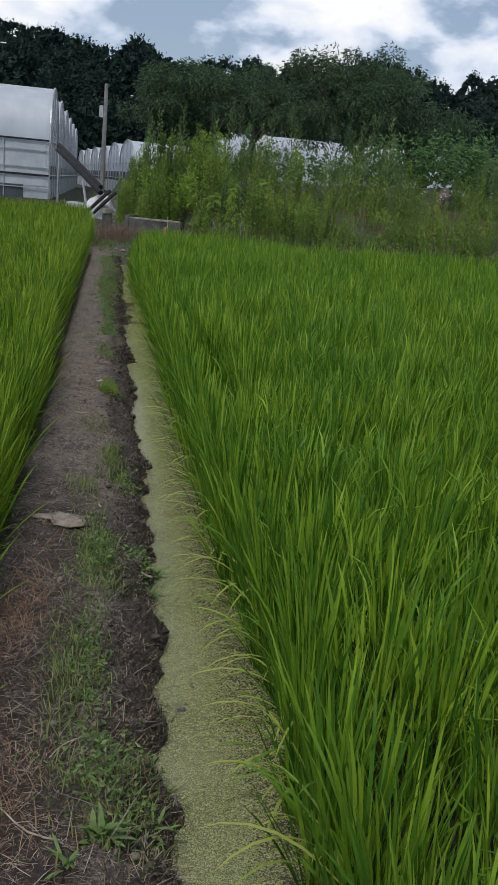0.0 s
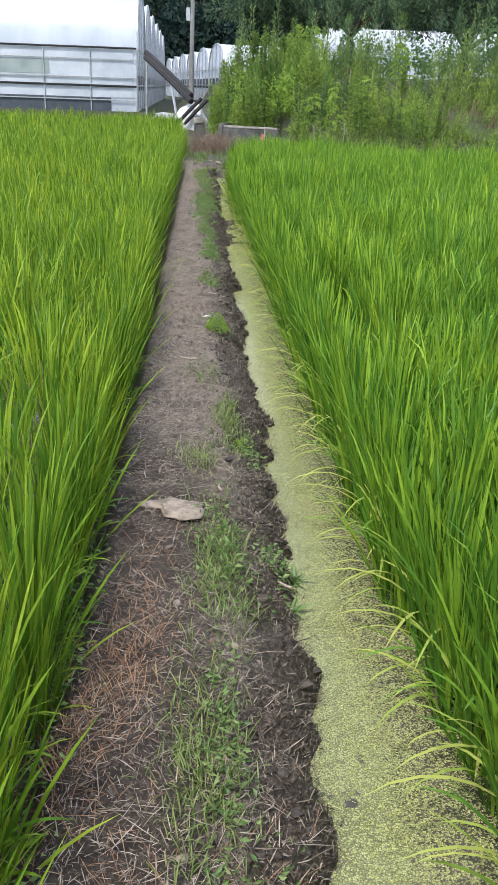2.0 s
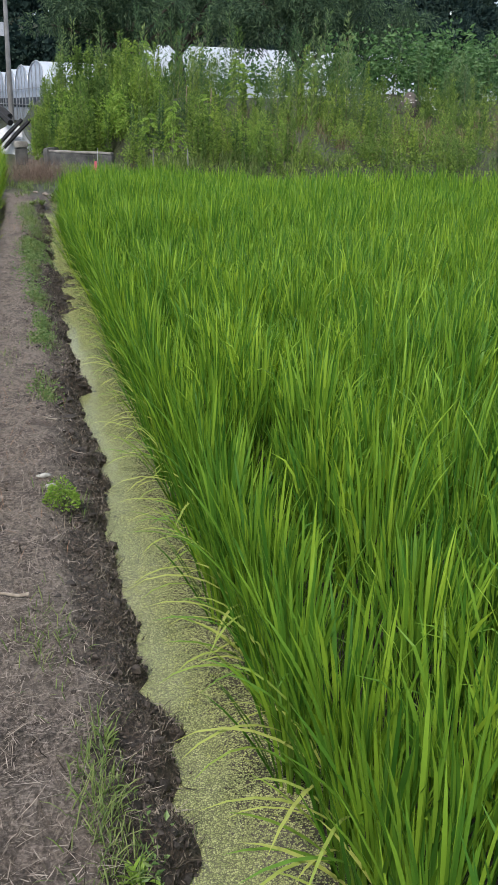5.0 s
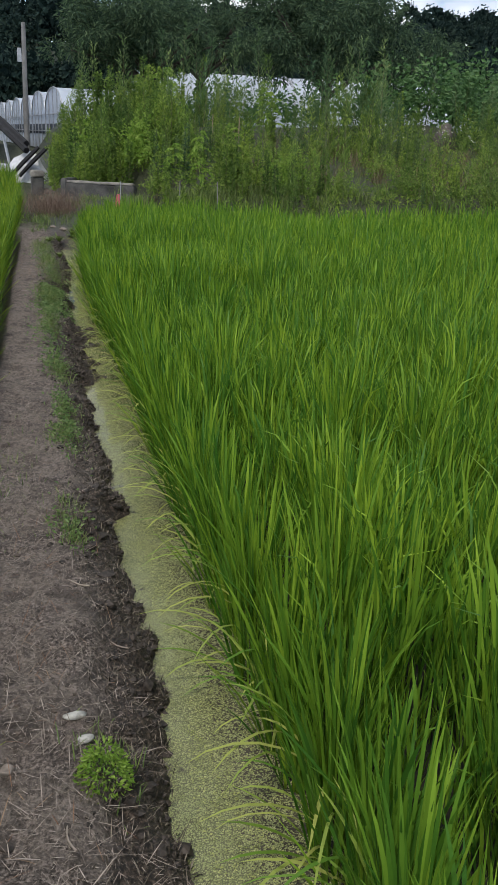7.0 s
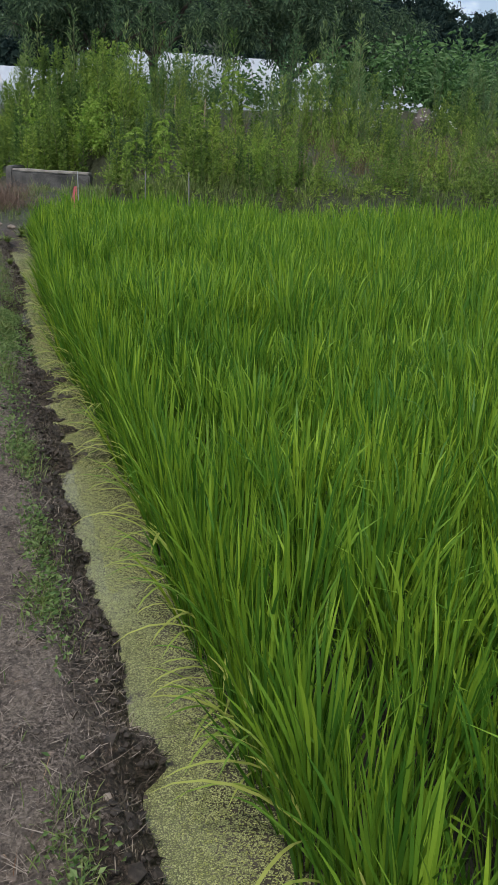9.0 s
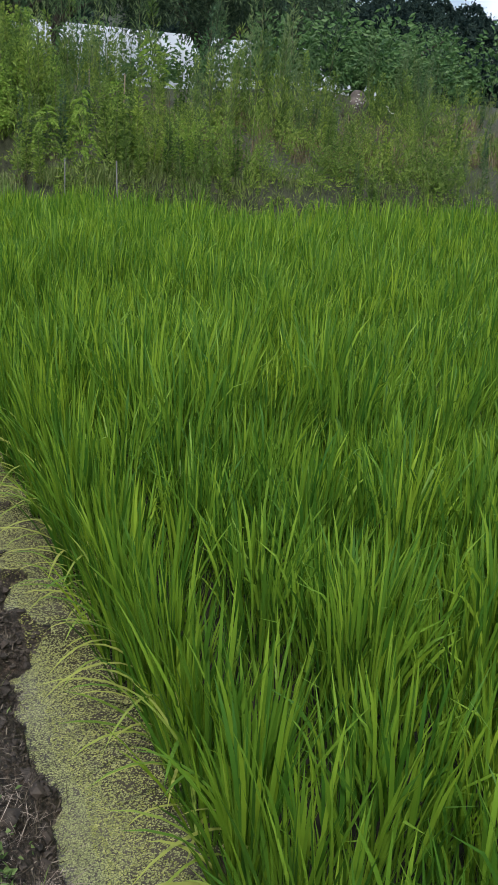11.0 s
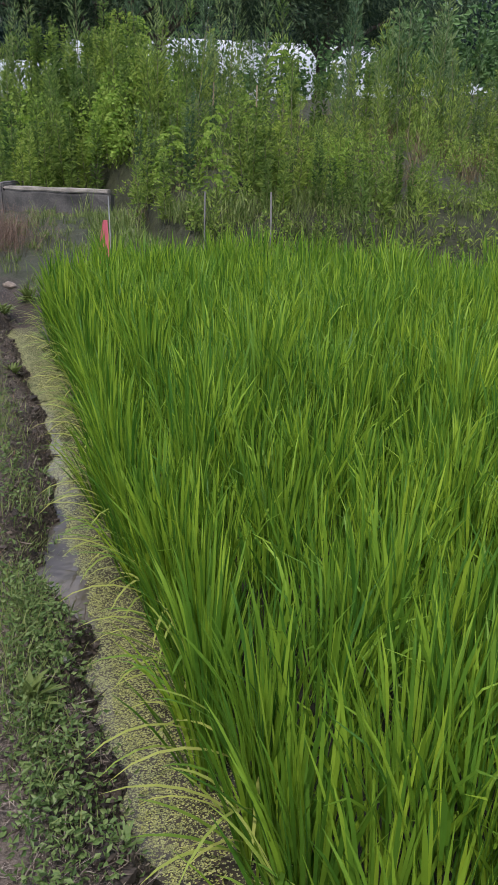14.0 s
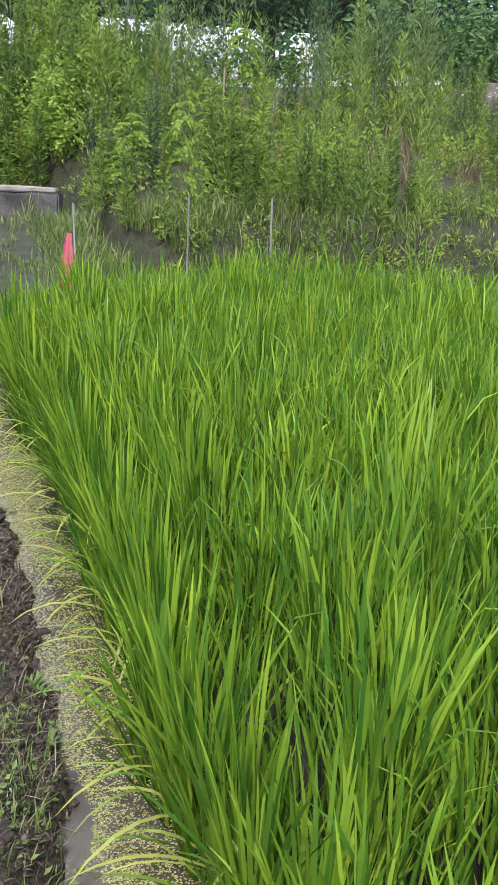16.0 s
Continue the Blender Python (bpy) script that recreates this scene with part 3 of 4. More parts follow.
def rice_plant(spread, joints=5, low_reach=1.0):
    """One hill at the paddy's edge: upright blades and arching paler ones low down on the open side (towards -x)."""
    s, low = Soup(), Soup()
    n = 96
    turn = rng.uniform(0, 2 * np.pi, n)
    base = np.stack([np.cos(turn) * 0.035, np.sin(turn) * 0.035, np.zeros(n)], -1)
    open_side = np.clip(-np.cos(turn), 0, 1)
    start = np.where(rng.random(n) < 0.35, 0.0, rng.uniform(0.05, 0.36, n))
    base[:, 2] = start
    s.add(*ribbons(base, turn, np.abs(rng.normal(0, 0.17, n)) + 0.06 * open_side, rng.uniform(0, 0.35, n) + 0.18 * open_side * rng.random(n), np.minimum(0.76 - start, 0.4) * rng.uniform(0.7, 1.05, n) + np.where(start == 0, 0.1, 0), rng.uniform(0.008, 0.013, n), joints, 1.0))
    m = int(spread * 1.0)
    turn = np.pi + rng.normal(0, 0.85, m)
    low.add(*ribbons(np.stack([np.cos(turn) * 0.04, np.sin(turn) * 0.04, rng.uniform(0.06, 0.24, m)], -1), turn, rng.uniform(0.35, 0.9, m), rng.uniform(0.6, 1.6, m), low_reach * rng.uniform(0.2, 0.4, m), rng.uniform(0.007, 0.0125, m), 6, 0.4))
    return s, low


plants = []
for k in range(5):
    green, low = rice_plant((6, 9, 4, 11, 7)[k])
    ob = thing("rice_plant", (0, -3 - k, -0.2), label="rice plant at the ditch edge with arching yellowish lower leaves", category="rice plant", group="rice plants along the ditch")
    part("upright_leaves", green, RICE, ob)
    part("arching_leaves", low, RICE_PALE, ob, "pale yellow-green arching leaves")
    plants.append(ob)
for k, y in enumerate(np.arange(0.9, FAR_SIDE, 0.155)):
    x = float(rice_edge(y)) + rng.normal(0, 0.02) + 0.05 * (lattice(y, 1.0, 1.2, 41) - 0.5)
    ob = plants[k % 5]
    m = pose(x, y, -0.2, 0, 0, rng.normal(0, 14))
    if k < 5:
        ob.matrix_basis = m
    else:
        copy_thing(ob, m)
left_plants = []
for k in range(4):
    green, low = rice_plant(6, 5, 0.55)
    ob = thing("rice_plant", (0, -3 - k, -0.14), label="tall green rice plant leaning over the earth path", category="rice plant", group="rice plants beside the path")
    part("upright_leaves", green, RICE_YELLOW, ob)
    part("arching_leaves", low, RICE_YELLOW, ob)
    left_plants.append(ob)
for k, y in enumerate(np.arange(1.0, 24.0, 0.17)):
    x = float(left_edge(y)) - 0.22 + 0.07 * float(ease(9.0, 5.0, y)) + rng.normal(0, 0.02)
    m = pose(x, y, -0.14, 0, 0, 180 + rng.normal(0, 16))
    if k < 4:
        left_plants[k].matrix_basis = m
    else:
        copy_thing(left_plants[k % 4], m)


# ---- the earth path: litter, clods, grass ----
PATH_PATCHES = [  # grass on the path: x, y, spread across, spread along, blades, height
    (-0.03, 2.45, 0.07, 0.32, 420, 0.05), (0.04, 3.35, 0.07, 0.38, 520, 0.055), (0.12, 4.6, 0.05, 0.28, 300, 0.055), (-0.02, 4.18, 0.06, 0.14, 140, 0.04),
    (0.13, 6.3, 0.06, 0.12, 60, 0.05), (0.1, 7.75, 0.05, 0.2, 140, 0.05), (0.12, 8.85, 0.06, 0.22, 200, 0.045), (0.15, 9.3, 0.05, 0.2, 150, 0.04),
    (0.14, 10.25, 0.06, 0.3, 240, 0.05), (0.12, 11.65, 0.06, 0.35, 260, 0.055), (0.14, 12.8, 0.07, 0.35, 380, 0.07), (0.16, 13.3, 0.09, 0.3, 380, 0.06), (0.1, 1.9, 0.11, 0.22, 420, 0.04),
    (0.25, 14.1, 0.08, 0.4, 260, 0.06), (0.2, 15.2, 0.08, 0.6, 380, 0.07), (0.15, 16.6, 0.1, 0.6, 420, 0.07), (0.02, 5.3, 0.07, 0.2, 90, 0.04), (-0.15, 8.2, 0.1, 0.7, 90, 0.035),
]


def on_path(x, y, lift=0.0):
    return np.stack([x, y, height(x, y) + lift], -1)


path_grass = Soup()
for px_, py_, wx, wy, count, tall in PATH_PATCHES:
    count = int(count * 1.9)
    x, y = rng.normal(px_, wx * 0.75, count), rng.normal(py_, wy * 0.6, count)
    path_grass.add(*ribbons(on_path(x, y, -0.004), rng.uniform(0, 6.3, count), rng.uniform(0.1, 0.9, count), rng.uniform(0, 1.2, count), tall * rng.uniform(0.5, 1.6, count), rng.uniform(0.002, 0.0045, count), 3))
single("path_grass", path_grass, GRASS, kind="stuff", label="thin patches of short green grass on the earth path", category="grass")

clover = Soup()
for px_, py_, wx, wy, count in ((0.17, 12.45, 0.13, 0.4, 1500), (0.2, 13.15, 0.12, 0.4, 1400), (0.1, 11.2, 0.12, 0.5, 420), (0.2, 14.3, 0.12, 0.5, 420), (0.15, 15.8, 0.14, 0.7, 500), (0.02, 2.5, 0.05, 0.3, 260), (0.1, 1.95, 0.12, 0.2, 380), (0.12, 12.0, 0.07, 0.3, 240), (0.24, 3.45, 0.06, 0.14, 150), (0.05, 3.4, 0.08, 0.3, 260), (0.12, 10.3, 0.07, 0.35, 420), (0.13, 8.85, 0.07, 0.3, 360), (0.14, 9.4, 0.06, 0.25, 300), (0.1, 7.7, 0.06, 0.2, 160), (-0.42, 3.0, 0.07, 0.9, 620), (0.2, 4.4, 0.04, 0.2, 120)):
    x, y = rng.normal(px_, wx * 0.6, count), rng.normal(py_, wy * 0.6, count)
    turn = rng.uniform(0, 6.3, count)
    clover.add(*leaves(on_path(x, y, 0) + np.stack([np.zeros(count), np.zeros(count), rng.uniform(0.005, 0.05, count)], -1), np.stack([np.cos(turn), np.sin(turn), rng.uniform(0.0, 0.7, count)], -1), rng.uniform(0.012, 0.028, count), rng.uniform(0.008, 0.015, count)))
single("path_clover", clover, CLOVER, kind="stuff", label="low green clover and creeping weeds along the path edge", category="weeds")

dead = Soup()
for px_, py_, wx, wy, count in ((-0.24, 2.75, 0.08, 0.25, 420), (-0.34, 2.45, 0.06, 0.2, 300), (-0.23, 1.85, 0.12, 0.25, 420), (-0.2, 3.1, 0.1, 0.4, 200), (0.05, 2.0, 0.2, 0.4, 200), (-0.1, 7.0, 0.2, 1.2, 180), (0.1, 14.5, 0.2, 0.8, 220)):
    x, y = rng.normal(px_, wx * 0.7, count), rng.normal(py_, wy * 0.7, count)
    dead.add(*ribbons(on_path(x, y, -0.003), rng.uniform(0, 6.3, count), rng.uniform(0.5, 1.35, count), rng.uniform(0, 0.9, count), rng.uniform(0.03, 0.1, count), rng.uniform(0.0012, 0.0026, count), 3))
single("dead_grass", dead, DEAD, kind="stuff", label="reddish brown dead grass lying on the path", category="grass")

count = 66000
y = 0.9 + 17.6 * rng.random(count) ** 1.15
x = rng.uniform(left_edge(y) - 0.02, ditch_edge(y) - 0.02)
keep = lattice(x, y, 0.22, 51) + 0.5 * lattice(x, y, 0.07, 52) > 0.4 + 0.42 * ease(ditch_edge(y) - 0.22, ditch_edge(y) - 0.1, x)
x, y = x[keep], y[keep]
count = len(x)
small = rng.random(count) < 0.6
reach = np.where(small, rng.uniform(0.006, 0.022, count), rng.gamma(1.6, 0.02, count) + 0.012)
litter = Soup().add(*ribbons(on_path(x, y, 0.005), rng.uniform(0, 6.3, count), rng.normal(1.45, 0.14, count), rng.normal(0, 0.3, count), reach, np.where(small, rng.uniform(0.0007, 0.0024, count), rng.uniform(0.0008, 0.0034, count)), 2))
single("straw_litter", litter, STRAW, kind="stuff", label="dry straw and stalk litter trodden into the path", category="litter")


def pebble(size, flat=0.6, lumps=0.35, seed=0, detail=2):
    bm = bmesh.new()
    bmesh.ops.create_icosphere(bm, subdivisions=detail, radius=1.0)
    for v in bm.verts:
        k = 1 + lumps * noise.noise(v.co * 1.1 + Vector((seed * 7.3, seed, 0))) + lumps * 0.4 * noise.noise(v.co * 3 + Vector((seed, 0, 3)))
        v.co = Vector((v.co.x * size[0], v.co.y * size[1], v.co.z * size[2] * flat)) * k
    return bm


def clod_soup(seed):
    bm = pebble((1, 1, 1), 0.7, 0.7, seed, 1)
    v = np.array([v.co for v in bm.verts])
    bm.verts.index_update()
    f = [[a.index for a in p.verts] for p in bm.faces]
    bm.free()
    return Soup().add(v, f)


clods = Soup()
for k in range(6):
    shape = clod_soup(k + 1)
    count = 750
    y = rng.uniform(0.9, 18.0, count)
    x = ditch_edge(y) - np.abs(rng.normal(0.03, 0.12, count)) + 0.01
    clods.spread(shape, on_path(x, y, 0.0), rng.uniform(0, 6.3, count), rng.gamma(2.0, 0.003, count) * (1 + 0.2 * ease(6.5, 8.0, y)) + 0.002)
for k in range(5):
    shape = clod_soup(k + 21)
    count = 420
    y = rng.uniform(8.6, 13.2, count)
    x = ditch_edge(y) + rng.uniform(-0.1, 0.1, count)
    clods.spread(shape, on_path(x, y, 0.0), rng.uniform(0, 6.3, count), rng.gamma(2.0, 0.0024, count) + 0.002)
single("mud_clods", clods, CLOD, kind="stuff", label="dark crumbled mud clods along the ditch bank", category="mud")
crumbs = Soup()
for k in range(4):
    shape = clod_soup(k + 11)
    count = 500
    y = rng.uniform(0.9, 18.0, count)
    x = rng.uniform(left_edge(y) - 0.05, ditch_edge(y) - 0.08)
    crumbs.spread(shape, on_path(x, y, 0.0), rng.uniform(0, 6.3, count), rng.gamma(1.6, 0.0018, count) + 0.0015)
single("soil_crumbs", crumbs, plain_material("dry_crumb", (0.05, 0.038, 0.03), (0.16, 0.125, 0.105), 0.95, 20), kind="stuff", label="loose dry soil crumbs on the earth path", category="soil")

DEBRIS = leaf_material("rotting_debris", (0.016, 0.012, 0.009), (0.05, 0.04, 0.03), (0.1, 0.085, 0.065), (0.24, 0.205, 0.165), clear=0.05, rough=0.85, gloss=0.2)
count = 34000
y = rng.uniform(0.9, 18.0, count)
x = ditch_edge(y) - np.abs(rng.normal(0.0, 0.11, count)) + 0.015
debris = Soup().add(*ribbons(on_path(x, y, 0.003), rng.uniform(0, 6.3, count), rng.uniform(0.5, 1.6, count), rng.normal(0.2, 0.5, count), rng.gamma(1.6, 0.009, count) + 0.005, rng.uniform(0.0015, 0.005, count), 2))
single("bank_debris", debris, DEBRIS, kind="stuff", label="dark rotting stalks and leaf scraps on the ditch bank", category="debris")

count = 60000
y = np.where(rng.random(count) < 0.25, rng.uniform(1.0, 9.0, count), rng.uniform(9.0, 16.5, count))
x = ditch_edge(y) + rng.uniform(0.05, 0.42, count)
keep = ~((y > 13.2) & (y < 15.0) & (x < 0.33 + 0.12 * lattice(x, y, 0.2, 64))) & (lattice(x, y, 0.16, 61) + 0.5 * lattice(x, y, 0.05, 62) > 0.55 - 0.06 * ease(8.5, 11.0, y)) & (lattice(x, y, 0.4, 63) > 0.25 - 0.15 * ease(8.5, 11.0, y))
x, y = x[keep], y[keep]
count = len(x)
turn = rng.uniform(0, 6.3, count)
r = rng.uniform(0.0018, 0.0034, count)
a = np.arange(5) * 2 * np.pi / 5
ring = np.stack([x[:, None] + np.cos(turn[:, None] + a) * r[:, None], y[:, None] + np.sin(turn[:, None] + a) * r[:, None] * 0.8, np.maximum(-0.1725, height(x, y) + 0.003)[:, None] + rng.uniform(0, 0.002, (count, 5))], -1)
at = (np.arange(count) * 5)[:, None]
single("duckweed", Soup().add(ring, at + np.array([0, 1, 2, 3]), at + np.array([0, 3, 4])), FLAKE, kind="stuff", label="pale yellow-green duckweed floating on the ditch water", category="duckweed")

# stones, sticks and single plants on the path
def lying(x, y, lift=0.0):
    return (x, y, float(height(x, y)) + lift)


slab = pebble((0.112, 0.08, 0.032), 0.5, 0.55, 3, 4)
for v in slab.verts:
    if v.co.x < -0.02:
        v.co.y = v.co.y * 0.5 + 0.03
single("flat_stone", slab, STONE, lying(-0.13, 3.72, 0.008), -6, smooth=True, label="flat pale brown stone bedded in the earth path", category="stone")
for k, (x, y, a, b, c, mat) in enumerate(((0.05, 6.46, 0.03, 0.015, 0.01, WHITE_STONE), (0.075, 6.37, 0.024, 0.016, 0.011, WHITE_STONE), (-0.12, 6.3, 0.02, 0.017, 0.016, STONE), (-0.1, 3.09, 0.015, 0.012, 0.012, STONE), (0.06, 2.88, 0.012, 0.011, 0.01, STONE), (0.14, 1.72, 0.013, 0.012, 0.012, STONE), (-0.08, 2.2, 0.013, 0.01, 0.01, STONE), (0.2, 8.0, 0.016, 0.012, 0.012, STONE), (0.26, 13.0, 0.02, 0.016, 0.008, WHITE_STONE), (0.22, 12.6, 0.018, 0.013, 0.008, STONE), (0.5, 18.6, 0.07, 0.05, 0.04, STONE), (0.35, 18.9, 0.05, 0.05, 0.035, STONE))):
    single("pebble", pebble((a, b, c), 0.8, 0.4, k + 5), mat, lying(x, y, 0.004), 31 * k, smooth=True, label="small whitish stone on the path" if mat is WHITE_STONE else "small brown pebble on the earth path", category="stone", group="pebbles on the path")
for x, y, length, r, turn, mat in ((0.24, 3.38, 0.11, 0.005, 120, STICK), (-0.17, 4.05, 0.1, 0.0025, 75, STRAW), (0.05, 3.84, 0.05, 0.005, 95, STICK), (-0.07, 5.54, 0.09, 0.007, 165, STICK), (0.02, 6.05, 0.09, 0.003, 100, STRAW), (0.1, 7.2, 0.09, 0.003, 140, STICK), (0.2, 6.9, 0.1, 0.0025, 130, STRAW), (0.2, 13.9, 0.12, 0.0025, 130, STRAW), (-0.05, 2.05, 0.16, 0.003, 50, STICK), (-0.12, 1.75, 0.2, 0.003, 140, STICK)):
    s = np.linspace(-0.5, 0.5, 6)
    bow = np.stack([s * length, 0.06 * length * np.cos(s * 5), 0.02 * length * np.sin(s * 7)], -1)
    single("twig", tube(bow, r * np.linspace(1, 0.6, 6)), mat, lying(x, y, r + 0.006), turn, label="dry broken twig lying on the earth path", category="twig", group="twigs on the path")


def rosette(x, y, count, size, mat, label):
    """A low weed: single leaves on one foot, of five shapes."""
    ob = thing("weed", lying(x, y, -0.004), label=label, category="weed", group="weeds on the path")
    shapes = [Soup().add(*ribbons(np.zeros((1, 3)), 0.0, rng.uniform(0.3, 1.2), rng.uniform(0.2, 1.1), size * rng.uniform(0.6, 1.15), size * rng.uniform(0.1, 0.19), 5, 0.2)).mesh("leaf", mat) for _ in range(5)]
    for k in range(count):
        leaf = new("leaf", shapes[k % 5])
        leaf.parent = ob
        leaf.matrix_basis = pose(rng.normal(0, size * 0.12), rng.normal(0, size * 0.12), 0, rng.normal(0, 8), rng.normal(0, 8), rng.uniform(0, 360))
        k = rng.uniform(0.55, 1.15)
        leaf.scale = (k, k, k)


for x, y, count, size, mat, label in (
    (0.06, 1.72, 54, 0.09, CLOVER, "low broad-leaved green weed on the path"), (0.2, 1.85, 20, 0.07, CLOVER, "low broad-leaved green weed on the path"), (-0.02, 1.62, 16, 0.08, CLOVER, "low broad-leaved green weed on the path"),
    (0.27, 3.3, 18, 0.09, CLOVER, "small green weed on the ditch bank"), (0.3, 3.5, 22, 0.09, CLOVER, "small green weed on the ditch bank"), 
    (0.12, 8.85, 26, 0.06, GRASS, "tuft of green grass on the path"), (0.13, 10.2, 26, 0.06, GRASS, "tuft of green grass on the path"), (0.12, 11.7, 30, 0.07, GRASS, "tuft of green grass on the path"), (0.14, 12.8, 40, 0.1, GRASS, "tuft of green grass on the path"),
    (0.35, 14.4, 34, 0.075, CLOVER, "leafy green weed on the ditch bank"), (0.36, 14.65, 40, 0.085, CLOVER, "leafy green weed on the ditch bank"), (0.35, 14.0, 34, 0.065, CLOVER, "leafy green weed on the ditch bank"), (0.17, 4.46, 26, 0.07, WEED_BRIGHT, "tuft of bright grass on the path"), (0.14, 4.85, 24, 0.07, GRASS, "tuft of green grass on the path"),
    (0.3, 12.3, 30, 0.06, CLOVER, "leafy green weed on the ditch bank"), (0.4, 18.0, 60, 0.16, GRASS, "clump of grass at the path's end"), (0.62, 18.3, 60, 0.18, GRASS, "clump of grass at the path's end"), (0.25, 17.7, 50, 0.15, GRASS, "clump of grass at the path's end"), (0.35, 16.2, 40, 0.1, GRASS, "tuft of green grass on the path"),
):
    rosette(x, y, count, size, mat, label)


# ---- plants of the bank, as shapes to be spread ----
def stalk(h, bend=0.05, r=0.006):
    s = np.linspace(0, 1, 5)
    return tube(np.stack([bend * s * s, 0.4 * bend * s * (1 - s), h * s], -1), r * (1.1 - 0.8 * s), 4, False)


def mugwort(h, count, leaf=0.09):
    """A tall stem with leaves all the way up, larger below."""
    turn, up = rng.uniform(0, 6.3, count), rng.uniform(0.08, 1.0, count)
    p = np.stack([np.cos(turn) * 0.02, np.sin(turn) * 0.02, up * h], -1)
    rise = rng.uniform(-0.1, 1.2, count)
    return Soup().add(*leaves(p, np.stack([np.cos(turn), np.sin(turn), rise], -1), leaf * (1.25 - 0.7 * up) * rng.uniform(0.7, 1.3, count), leaf * 0.3 * (1.2 - 0.6 * up)))


def horseweed(h, count):
    """A feathery spire: narrow leaves that point up, and a loose plume."""
    turn, up = rng.uniform(0, 6.3, count), rng.uniform(0.05, 1.0, count)
    girth = 0.03 + 0.1 * np.sin(np.pi * np.clip(up * 1.05, 0, 1)) ** 1.5
    p = np.stack([np.cos(turn) * girth * rng.random(count), np.sin(turn) * girth * rng.random(count), up * h], -1)
    return Soup().add(*leaves(p, np.stack([np.cos(turn), np.sin(turn), rng.uniform(0.5, 2.2, count)], -1), rng.uniform(0.06, 0.13, count), rng.uniform(0.009, 0.018, count)))


def sapling(h, fronds, leaflets=11, size=0.1):
    """A young tree with pinnate leaves."""
    s = Soup()
    for k in range(fronds):
        t, z0 = rng.uniform(0, 6.3), h * (0.2 + 0.8 * (k + rng.random()) / fronds)
        reach = (0.5 - 0.25 * z0 / h) * rng.uniform(0.7, 1.2)
        u = np.linspace(0.15, 1, leaflets)
        rib = np.stack([np.cos(t) * reach * u, np.sin(t) * reach * u, z0 + reach * (0.55 * u - 0.75 * u * u)], -1)
        for sign in (-1, 1):
            way = np.array([[math.cos(t) * 0.45 - sign * math.sin(t), math.sin(t) * 0.45 + sign * math.cos(t), -0.25]]) + rng.normal(0, 0.12, (leaflets, 3))
            s.add(*leaves(rib, way, size * (1.15 - 0.5 * u), size * 0.36))
    return s


def tall_grass(count, h):
    turn = rng.uniform(0, 6.3, count)
    base = np.stack([rng.normal(0, 0.06, count), rng.normal(0, 0.06, count), np.zeros(count)], -1)
    return Soup().add(*ribbons(base, turn, rng.uniform(0.05, 0.4, count), rng.uniform(0.2, 1.2, count), h * rng.uniform(0.5, 1.2, count), rng.uniform(0.006, 0.012, count), 3))


def bush(count, radius, h, leaf=0.07):
    """A loose mound of leaves."""
    turn, k = rng.uniform(0, 6.3, count), rng.random(count) ** 0.5
    p = np.stack([np.cos(turn) * k * radius, np.sin(turn) * k * radius, h * (1 - 0.75 * k * k) * rng.uniform(0.35, 1.05, count)], -1)
    way = np.stack([np.cos(turn), np.sin(turn), rng.uniform(-0.5, 0.8, count)], -1) + rng.normal(0, 0.5, (count, 3))
    return Soup().add(*leaves(p, way, leaf * rng.uniform(0.6, 1.4, count), leaf * rng.uniform(0.4, 0.7, count)))


def plant_thing(name, leaf_shape, h, leaf_mat, label, category, stem_mat=STEM, stems=1):
    ob = thing(name, (0, -8, 0), label=label, category=category, group="weeds on the bank")
    part("leaves", leaf_shape, leaf_mat, ob)
    for k in range(stems):
        part("stem", stalk(h, 0.05 + 0.05 * k), stem_mat, ob)
    return ob


low_bush = thing("weed", lying(0.11, 6.24, -0.004), label="bushy bright green weed beside white stones", category="weed", group="weeds on the path")
part("leaves", bush(700, 0.066, 0.13, 0.014), WEED_BRIGHT, low_bush)
for k in range(5):
    part("stem", stalk(0.085, 0.03 * (k - 2), 0.0016), STEM, low_bush)

KINDS = [
    plant_thing("mugwort", mugwort(1.3, 270, 0.115), 1.25, WEED, "tall green leafy mugwort stalk on the bank", "weed"),
    plant_thing("mugwort", mugwort(1.0, 230, 0.105), 1.0, WEED, "tall green leafy mugwort stalk on the bank", "weed"),
    plant_thing("grey_mugwort", mugwort(1.2, 280, 0.08), 1.15, WEED_GREY, "grey-green leafy weed stalk on the bank", "weed"),
    plant_thing("horseweed", horseweed(1.75, 260), 1.6, WEED_GREY, "tall feathery grey-green horseweed on the bank", "weed"),
    plant_thing("horseweed", horseweed(1.3, 220), 1.25, WEED, "feathery green horseweed on the bank", "weed"),
    plant_thing("bright_weed", bush(520, 0.3, 1.1, 0.06), 0.9, WEED_BRIGHT, "bright green bushy weed on the bank", "weed"),
    plant_thing("weed_bush", bush(560, 0.4, 0.8, 0.055), 0.6, WEED, "green bushy weed on the bank", "weed"),
]
SAPLING = plant_thing("sapling", sapling(1.0, 20), 1.0, WEED_BRIGHT, "bright green sapling with feathery pinnate leaves", "sapling")
VINE_BUSH = plant_thing("broad_leaved_bush", bush(520, 0.65, 1.5, 0.13), 1.2, VINE, "dark green broad-leaved bush on the bank", "bush")


def put(ob, used, x, y, size=1.0, turn=None, sink=0.03):
    m = pose(x, y, float(height(x, y)) - sink, rng.normal(0, 3), rng.normal(0, 3), rng.uniform(0, 360) if turn is None else turn)
    if ob in used:
        made = copy_thing(ob, m)
    else:
        made = ob
        used.add(ob)
        made.matrix_basis = m
    made.scale = (size, size, size)
    return made


used = set()
